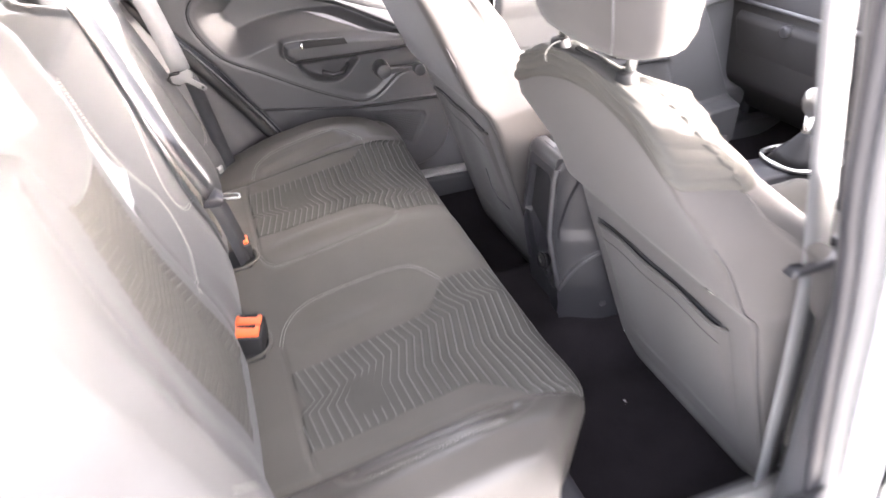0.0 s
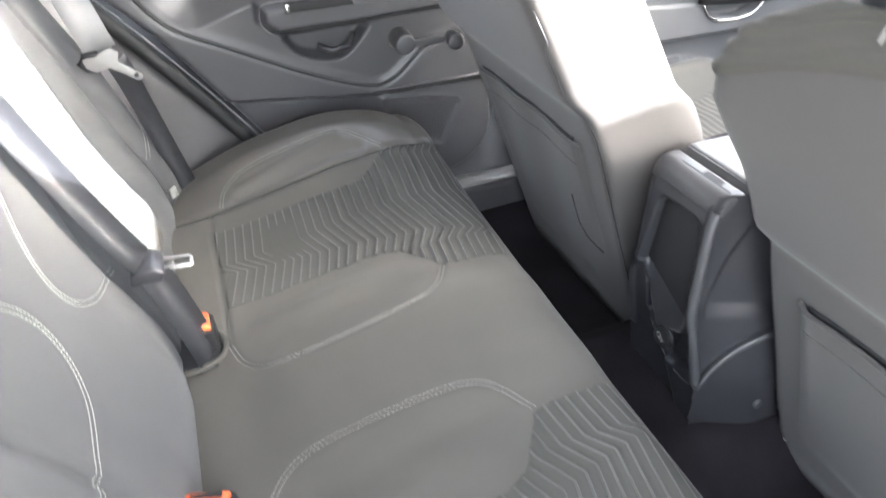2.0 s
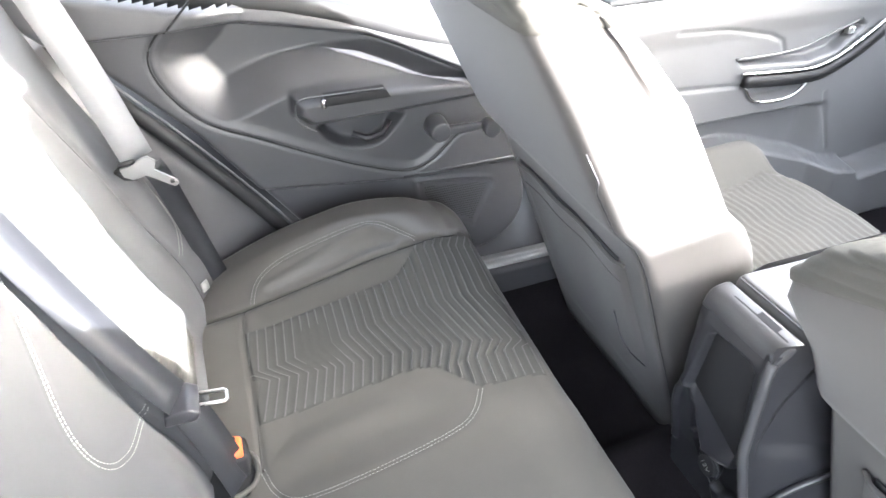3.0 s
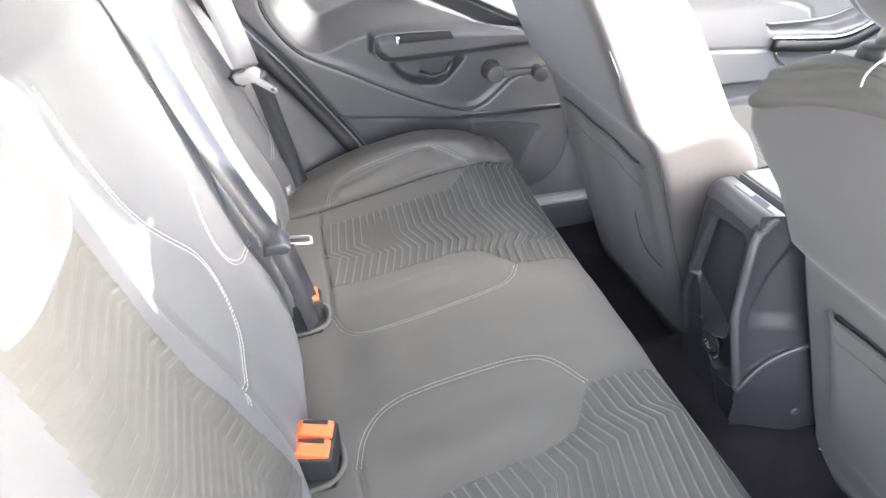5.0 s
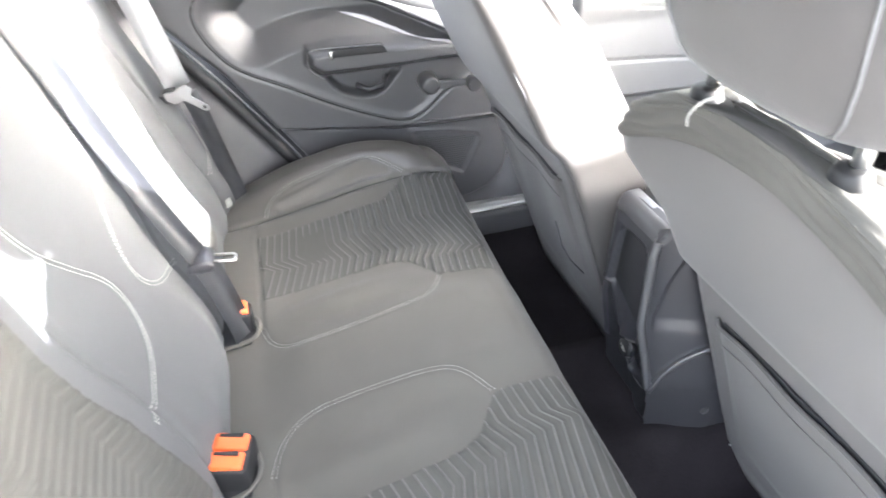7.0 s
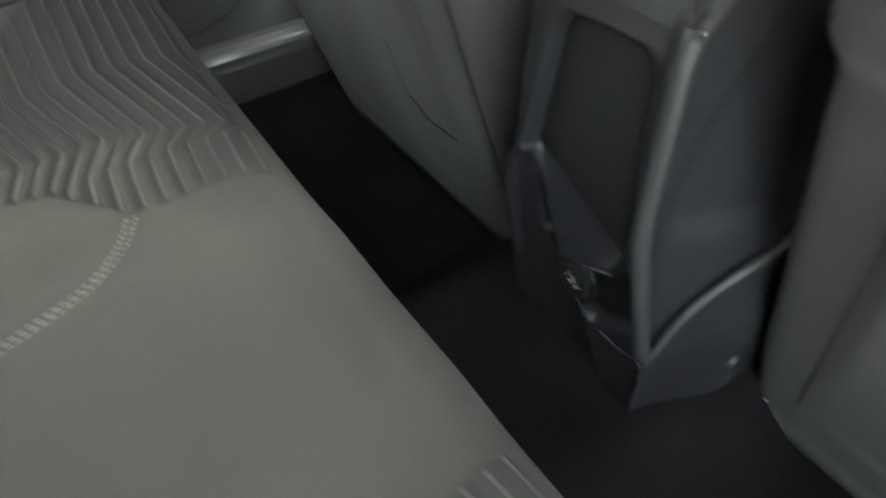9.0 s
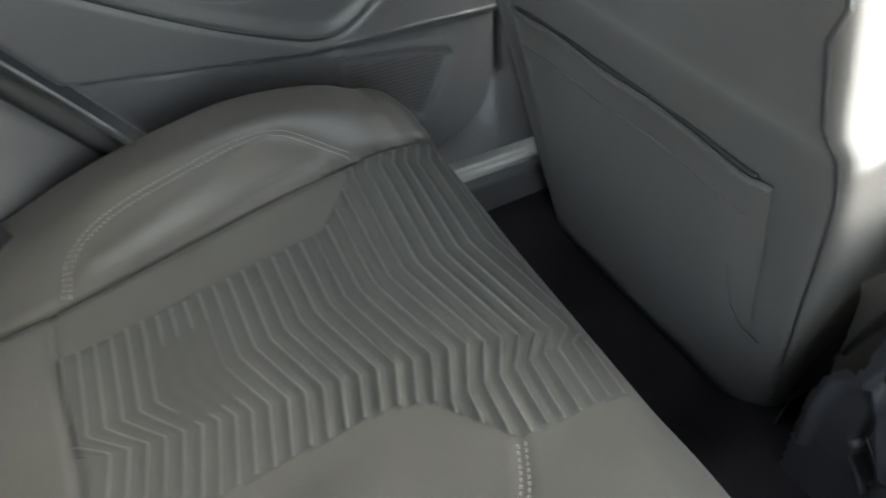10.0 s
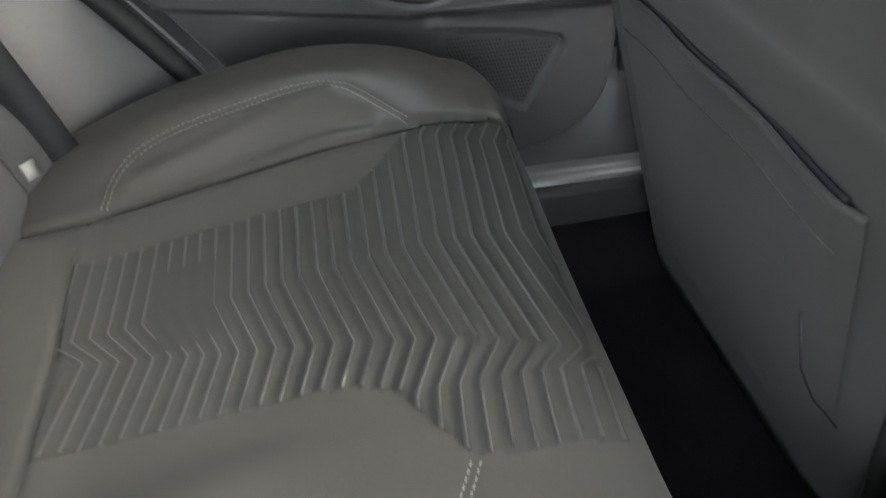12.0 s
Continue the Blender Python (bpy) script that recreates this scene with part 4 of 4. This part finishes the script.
# Made-up upright that casts the shade band on the near backrest.
part("frame_sun_block", prism([(-0.17, 0.68), (-0.19, 0.88), (-0.20, 1.10), (-0.29, 1.10), (-0.285, 0.88), (-0.28, 0.68)], 0, 0.040, 0.048, 0.002), RUBBER, door3, "black upright added by the window frame to shade the near backrest")
# Invented panel, raised until low sun misses the backrest's near lower part.
part("ledge_sun_block", prism([(-0.11, 0.69), (-0.12, 0.785), (-0.22, 0.83), (-0.35, 0.885), (-1.0, 0.95), (-1.0, 0.69)], 0, 0.030, 0.042, 0.004), DARKPLASTIC, door3, "dark rising panel added below the window to shade the backrest")
# Pane added out of view; its tint weakens the sun on the backrest's end.
part("sun_dimming_pane", prism([(-0.04, 0.68), (-0.06, 0.85), (-0.12, 1.08), (-0.75, 1.11), (-0.99, 0.78), (-0.99, 0.68)], 0, 0.050, 0.054, 0), TINTED, door3, "unseen tinted window glass added to dim the sun")
door3.matrix_world = pose(0.90, -0.74, 0, 0, 0, -18)
door4 = thing("door_4", "closed front door with grey lining", "car door", kind="structure")
part("door_shell", box((0.86, -0.76, 0.02), (1.75, -0.70, 0.72), 0.02, 3), PAINT, door4, "white painted shell")
part("door_lining", box((0.86, -0.705, 0.12), (1.70, -0.64, 0.70), 0.02, 3), TRIM, door4)
part("door_edge", prism([(0.84, 0.05), (0.90, 0.05), (0.84, 0.72), (0.69, 1.20), (0.65, 1.20), (0.775, 0.72)], 1, -0.735, -0.715, 0.004), PAINT, door4, "white painted door edge")

# ---- centre console ----
console = thing("centre_console", "dark plastic centre console with rear storage and power socket", "console")
body = [(0.690, 0.08), (0.680, 0.22), (0.670, 0.35), (0.680, 0.498), (0.80, 0.492), (1.10, 0.36), (1.55, 0.36), (1.55, 0.08)]
part("console_body", prism(body, 1, -0.050, 0.050, 0.008), DARKPLASTIC, console)
part("armrest_lid", prism([(0.690, 0.470), (0.688, 0.507), (0.696, 0.514), (0.98, 0.508), (1.0, 0.47)], 1, -0.066, 0.066, 0.006), TRIM, console, "padded armrest lid")
part("lid_gap", box((0.678, -0.060, 0.470), (0.692, 0.060, 0.499), 0.001), RUBBER, console, "dark gap before the lid")
part("top_edge", prism([(0.640, 0.480), (0.646, 0.499), (0.656, 0.5075), (0.678, 0.5095), (0.681, 0.505), (0.681, 0.475)], 1, -0.0625, 0.0655, 0.005), PLASTIC, console, "satin rounded top edge")
REAR = smooth_line([(0.054, 0.06), (0.078, 0.20), (0.083, 0.28), (0.078, 0.330), (0.055, 0.358), (0.060, 0.40), (0.061, 0.45), (0.067, 0.488), (0.056, 0.508), (-0.045, 0.512), (-0.062, 0.502), (-0.066, 0.484), (-0.075, 0.354), (-0.092, 0.232), (-0.092, 0.06), (0.054, 0.06)], 0.006, 1)
STORE = [(0.049, 0.357), (0.041, 0.41), (0.035, 0.456), (0.026, 0.468), (-0.036, 0.471), (-0.046, 0.461), (-0.053, 0.41), (-0.063, 0.357)]
HOLLOW = STORE[1:] + [(-0.064, 0.352), (-0.052, 0.296), (0.006, 0.262), (0.030, 0.290), (0.034, 0.317), (0.049, 0.354)]
SOCKET = [(0.026, 0.290), (0.006, 0.262), (-0.054, 0.296), (-0.066, 0.320), (-0.080, 0.240), (-0.040, 0.218), (0.004, 0.214), (0.030, 0.25)]
RIDGE = smooth_line([(-0.057, 0.490), (-0.062, 0.45), (-0.066, 0.40), (-0.070, 0.354), (-0.080, 0.29), (-0.089, 0.232)], 0.006)


def console_rear(Y, Z):
    """Depth of the console's rear moulding."""
    x = np.interp(Z, (0.06, 0.232, 0.354, 0.470, 0.495, 0.506, 0.513), (0.664, 0.650, 0.630, 0.637, 0.645, 0.656, 0.676))
    x = x + 0.008 * step01((Y - 0.045) / 0.03) * step01((Z - 0.30) / 0.05)
    foot = np.interp(Y, (-0.066, -0.052, 0.006, 0.030, 0.049), (0.300, 0.296, 0.262, 0.290, 0.350))
    heel = np.interp(Y, (-0.060, 0.049), (0.306, 0.356))
    x = x + 0.019 * step01(inside(HOLLOW, Y, Z) / 0.005) * np.clip((Z - foot) / np.maximum(heel - foot, 0.004), 0, 1)
    x = x + 0.016 * step01(inside(SOCKET, Y, Z) / 0.004)
    x = x - 0.005 * np.exp(-(line_distance(RIDGE, Y, Z) / 0.006) ** 2)
    x = x + 0.012 * step01((Y - 0.049 + 0.55 * np.maximum(0.35 - Z, 0)) / 0.006) * step01((0.356 - Z) / 0.01) - 0.006 * np.exp(-(line_distance([(0.058, 0.348), (0.072, 0.322), (0.076, 0.28), (0.070, 0.215)], Y, Z) / 0.006) ** 2)
    return x + 0.010 * np.exp(-(line_distance([(0.046, 0.345), (0.034, 0.317), (0.032, 0.27)], Y, Z) / 0.0035) ** 2)


ys, zs = np.arange(-0.098, 0.090, 0.0022), np.arange(0.06, 0.516, 0.0024)
Yg, Zg = np.meshgrid(ys, zs, indexing="ij")
part("rear_moulding", (np.stack([console_rear(Yg, Zg), Yg, Zg], -1).reshape(-1, 3), grid_faces(len(ys), len(zs), (inside(REAR, Yg, Zg) > -0.001).ravel())), DARKPLASTIC, console, "moulded dark rear panel with storage recess")
part("corner_rail", tidy(tube([(float(console_rear(np.array(y), np.array(z))) + 0.003, y - 0.003, z) for y, z in RIDGE], 0.0065, 12)), PLASTIC, console, "raised satin corner edge")
store = [(y * 0.96 - 0.0005, 0.357 + (z - 0.357) * 0.96 + 0.001) for y, z in STORE[:-1]] + [(-0.0555, 0.357), (-0.0535, 0.311)]
part("shelf_edge", tidy(tube([(float(console_rear(np.array(y), np.array(z))) - 0.0006, y, z) for y, z in ((0.028, 0.2885), (0.006, 0.2615), (-0.022, 0.278), (-0.052, 0.2955))], 0.0012)), SATIN, console, "thin bright shelf edge")
part("storage_panel", prism(store, 0, 0.6465, 0.652, 0.001), RECESS, console, "matt panel of the storage recess, darkened for its shade")


def console_side(X, Z):
    """The console's flank, widening forwards, with a lower flap."""
    root = np.interp(Z, (0.06, 0.232, 0.354, 0.484, 0.512), (-0.090, -0.089, -0.072, -0.062, -0.056))
    flap = np.interp(X, (0.645, 0.67, 0.70, 0.73, 0.80, 1.0), (0.226, 0.266, 0.296, 0.313, 0.326, 0.335))
    crease = np.interp(Z, (0.36, 0.42, 0.48), (0.648, 0.664, 0.690))
    return root - 0.030 * step01((X - 0.64) / 0.11) + 0.004 * step01((X - crease) / 0.004) * step01((Z - 0.33) / 0.03) - 0.007 * step01((flap - Z) / 0.004)


xs3 = np.arange(0.636, 1.02, 0.003)
Xg, Zg = np.meshgrid(xs3, np.arange(0.06, 0.512, 0.003), indexing="ij")
ahead = Xg > np.interp(Zg, (0.06, 0.232, 0.354, 0.484, 0.512), (0.655, 0.643, 0.626, 0.632, 0.640))
part("side_moulding", (np.stack([Xg, console_side(Xg, Zg), Zg], -1).reshape(-1, 3), [q[::-1] for q in grid_faces(*Xg.shape, ahead.ravel())]), DARKPLASTIC, console, "dark moulded flank")
part("far_side_moulding", (np.stack([Xg, -console_side(Xg, Zg) - 0.008, Zg], -1).reshape(-1, 3), grid_faces(*Xg.shape, ((Xg > 0.70)).ravel())), DARKPLASTIC, console, "dark moulded flank")
cap = part("socket_cap", cylinder((0.660, -0.016, 0.250), (0.643, -0.016, 0.254), 0.0165, 0.0155, 28, 0.002), RUBBER, console, "round socket cap")
part("cap_ring", tidy(tube([(0.650, -0.016 + 0.019 * math.cos(a), 0.252 + 0.019 * math.sin(a)) for a in np.linspace(0, 2 * math.pi, 30)], 0.002)), DARKPLASTIC, cap)
curve = bpy.data.curves.new("print", "FONT")
curve.body, curve.size, curve.align_x, curve.align_y, curve.extrude = "12V", 0.0118, "CENTER", "CENTER", 0.0003
holder = bpy.data.objects.new("print", curve)
letters = bpy.data.meshes.new_from_object(holder)
bpy.data.objects.remove(holder)
letters.transform(pose(0.6418, -0.016, 0.2542, 90, 0, -90) @ pose(0, 0, 0, 0, 0, -30))
part("cap_lettering", letters, THREAD, cap, "white lettering")
for y, z in ((-0.066, 0.294), (-0.069, 0.272), (0.028, 0.272)):
    part("clip", box((0.656 + 0.006 * (y > 0), y - 0.003, z - 0.005), (0.672, y + 0.003, z + 0.005), 0.002), SATIN, console, "small shiny clip")
rimline = smooth_line([(0.646, 0.228), (0.67, 0.267), (0.70, 0.297), (0.73, 0.314), (0.80, 0.327)], 0.006)
part("flap_rim", tidy(tube([(x, float(console_side(np.array(x), np.array(z - 0.006))) - 0.0005, z) for x, z in rimline], 0.0042)), SATIN, console, "paler curved rim")
part("socket_edge", tidy(tube(smooth_line([(0.661, 0.004, 0.222), (0.655, -0.03, 0.212), (0.648, -0.07, 0.216), (0.645, -0.089, 0.227)], 0.006), 0.0012)), SATIN, console, "thin bright lower edge")
part("screw", cylinder((0.74, -0.112, 0.186), (0.74, -0.128, 0.186), 0.009, 0.007, 16, 0.002), SATIN, console, "dark round fixing")
gear = thing("gear_lever", "black gear lever with silver topped knob and gaiter", "gear lever")
part("knob", tidy(loft([[(1.33 + x, y, 0.475 + z) for x, y in superellipse(r, r, 2, 20)] for z, r in ((0, 0.012), (0.01, 0.02), (0.03, 0.026), (0.05, 0.024), (0.06, 0.015), (0.063, 0.004))])), METAL, gear, "silver topped knob")
part("stem", cylinder((1.34, 0, 0.36), (1.33, 0, 0.478), 0.010), METAL, gear, "chrome stem")
part("gaiter", tidy(loft([[(1.34 + x, y, z) for x, y in superellipse(r, r * 0.8, 3, 24)] for z, r in ((0.36, 0.075), (0.385, 0.055), (0.41, 0.03), (0.43, 0.016))])), RUBBER, gear, "black gaiter")
part("gaiter_ring", tidy(tube([(1.34 + x, y, 0.366) for x, y in superellipse(0.085, 0.07, 3, 40)], 0.006)), METAL, gear, "chrome ring")

# ---- belts and buckles ----
def buckle(name, lo, hi, z, buttons, label, turn=0.0):
    """A black housing with orange release buttons at its upper end; leans out of the seat fold."""
    b = thing(name, label, "seat belt buckle", "buckles")
    part("housing", box((lo[0], lo[1], 0.26), (hi[0], hi[1], z), 0.006, 3), RUBBER, b)
    for y0, y1 in buttons:
        btn = part("release_button", prism([(lo[0] + 0.004, z - 0.006), (lo[0] + 0.004, z + 0.004), (lo[0] + 0.012, z + 0.0075), (hi[0] - 0.006, z + 0.004), (hi[0] - 0.002, z - 0.012)], 1, y0, y1, 0.002), ORANGE, b, "glossy orange release button")
        part("tongue_slot", box((lo[0] + 0.012, y1 - 0.0075, z + 0.002), (hi[0] - 0.012, y1 - 0.002, z + 0.0078), 0.001), RUBBER, btn, "dark tongue slot")
    mid = Vector(((lo[0] + hi[0]) / 2, (lo[1] + hi[1]) / 2, 0))
    b.matrix_world = Matrix.Translation(mid) @ pose(0, 0, 0, 0, 0, turn) @ Matrix.Translation(-mid)
    return b


buckle("seat_belt_buckle", (-0.006, -0.158), (0.049, -0.097), 0.340, ((-0.126, -0.101), (-0.155, -0.130)), "black twin buckle with orange buttons in the seat fold", -14.0)
buckle("seat_belt_buckle", (0.030, 0.147), (0.058, 0.187), 0.338, ((0.151, 0.183),), "black buckle with orange button in the seat fold")
for y0, y1, x1 in ((-0.168, -0.090, 0.056), (0.122, 0.190, 0.066)):
    well = thing("buckle_well", "dark cloth mouth round a buckle in the seat", "seat opening", "buckle wells")
    ring = [(0.0, y0, 0.301), (x1 - 0.02, y0, 0.305), (x1, (y0 + y1) / 2 - 0.02, 0.309), (x1, (y0 + y1) / 2 + 0.02, 0.309), (x1 - 0.02, y1, 0.305), (0.0, y1, 0.301)]
    part("well_lip", tidy(tube([(x, y, z - 0.003) for x, y, z in smooth_line(ring, 0.006)], 0.0035)), CLOTH, well)
    part("well_floor", prism([(0.0, y0), (x1 - 0.015, y0), (x1 - 0.004, (y0 + y1) / 2), (x1 - 0.015, y1), (0.0, y1)], 2, 0.292, 0.3035, 0.002), RUBBER, well, "dark opening")

belt = thing("seat_belt", "centre seat belt toned dark for shade, with grey slider and steel tongue", "seat belt", "rear belts")
top = [(-0.150, 0.135, 0.885), (-0.115, 0.142, 0.80), (-0.060, 0.150, 0.62), (-0.020, 0.154, 0.51), (0.004, 0.156, 0.455)]
part("webbing", ribbon(smooth_line(top, 0.02), 0.047, (0.9, -0.35, 0.3)), SHADEWEB, belt)
part("lower_webbing", ribbon(smooth_line([(0.006, 0.156, 0.452), (0.020, 0.151, 0.41), (0.036, 0.143, 0.345), (0.046, 0.138, 0.292)], 0.015), 0.047, (0.75, -0.55, 0.35)), SHADEWEB, belt, "glossy lower webbing, its shade put into the colour")
slider = part("slider", prism([(-0.016, 0.442), (-0.012, 0.458), (0.014, 0.462), (0.026, 0.452), (0.020, 0.441)], 1, 0.131, 0.178, 0.003), DARKPLASTIC, belt, "dark grey plastic slider")
part("tongue", tidy(tube([(0.020, 0.147, 0.450), (0.052, 0.147, 0.446), (0.055, 0.150, 0.4455), (0.055, 0.163, 0.4455), (0.052, 0.166, 0.446), (0.020, 0.166, 0.450)], 0.0022)), METAL, slider, "steel tongue loop")

belt2 = thing("seat_belt", "grey outer rear seat belt hanging beside the pillar", "seat belt", "rear belts")
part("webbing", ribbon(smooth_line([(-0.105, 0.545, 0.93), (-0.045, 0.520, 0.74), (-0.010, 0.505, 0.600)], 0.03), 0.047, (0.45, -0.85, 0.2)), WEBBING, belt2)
# Same strap as above, coloured near black for the shade it hangs in.
part("lower_webbing", ribbon(smooth_line([(0.004, 0.512, 0.582), (0.010, 0.530, 0.555), (0.023, 0.552, 0.470), (0.038, 0.556, 0.395), (0.052, 0.558, 0.325), (0.058, 0.558, 0.29)], 0.02), 0.034, (0.35, -0.9, 0.2)), SHADEWEB, belt2, "twisted lower webbing in the shaded tone")
plate = [(-0.036, 0.595), (-0.020, 0.597), (-0.006, 0.606), (0.004, 0.608), (0.013, 0.600), (0.009, 0.586), (0.022, 0.576), (0.036, 0.564), (0.036, 0.558), (0.029, 0.555), (0.014, 0.566), (-0.004, 0.579), (-0.022, 0.575), (-0.034, 0.582)]
tongue = part("tongue_plate", prism(plate, 1, 0.490, 0.4945, 0.0012), TRIM, belt2, "pale satin metal tongue plate")
part("tongue_hole", box((0.025, 0.4888, 0.561), (0.031, 0.4915, 0.567), 0.001), RUBBER, tongue, "small dark hole")
part("plate_loop", tidy(tube([(-0.014, 0.495, 0.601), (-0.034, 0.495, 0.600), (-0.042, 0.496, 0.589), (-0.034, 0.497, 0.578), (-0.018, 0.498, 0.574)], 0.004)), RUBBER, tongue, "dark plastic loop edge")

belt3 = thing("seat_belt", "grey front seat belt with guide on the centre pillar", "seat belt")
part("webbing", ribbon(smooth_line([(0.588, -0.600, 1.00), (0.602, -0.600, 0.925), (0.660, -0.600, 0.720), (0.690, -0.600, 0.605)], 0.03), 0.052, (-0.25, 0.95, 0.1)), WEBBING, belt3)
part("lower_webbing", ribbon(smooth_line([(0.690, -0.602, 0.600), (0.715, -0.602, 0.42), (0.735, -0.604, 0.21), (0.745, -0.604, 0.10)], 0.03), 0.056, (-0.25, 0.95, 0.1)), WEBBING, belt3)
guide = part("belt_guide", prism([(0.648, 0.592), (0.652, 0.606), (0.735, 0.612), (0.742, 0.600), (0.735, 0.598)], 1, -0.612, -0.588, 0.004), DARKPLASTIC, belt3, "dark plastic belt guide")
part("guide_clip", box((0.728, -0.596, 0.596), (0.745, -0.580, 0.620), 0.003), DARKPLASTIC, guide)
part("guide_bolt", cylinder((0.700, -0.585, 0.585), (0.700, -0.598, 0.585), 0.010, None, 16, 0.002), METAL, guide, "steel bolt")
crumbs = thing("carpet_crumbs", "tiny pale crumbs on the black carpet", "crumbs", kind="stuff")
cv, cf = [], []
rng = random.Random(4)
for cx, cy in ((0.803, -0.163), (0.783, -0.153), (0.793, -0.108), (0.790, -0.104), (0.70, -0.30)):
    z = 0.073 + 0.085 * float(step01((0.20 - abs(cy)) / 0.09))
    b = len(cv)
    for k in range(6):
        cv.append((cx + rng.uniform(-0.004, 0.004), cy + rng.uniform(-0.004, 0.004), z + rng.uniform(-0.002, 0.002)))
    cf += [(b, b + 1, b + 2), (b + 3, b + 4, b + 5), (b, b + 2, b + 4), (b + 1, b + 3, b + 5)]
part("crumb", (cv, cf), WHITE, crumbs)
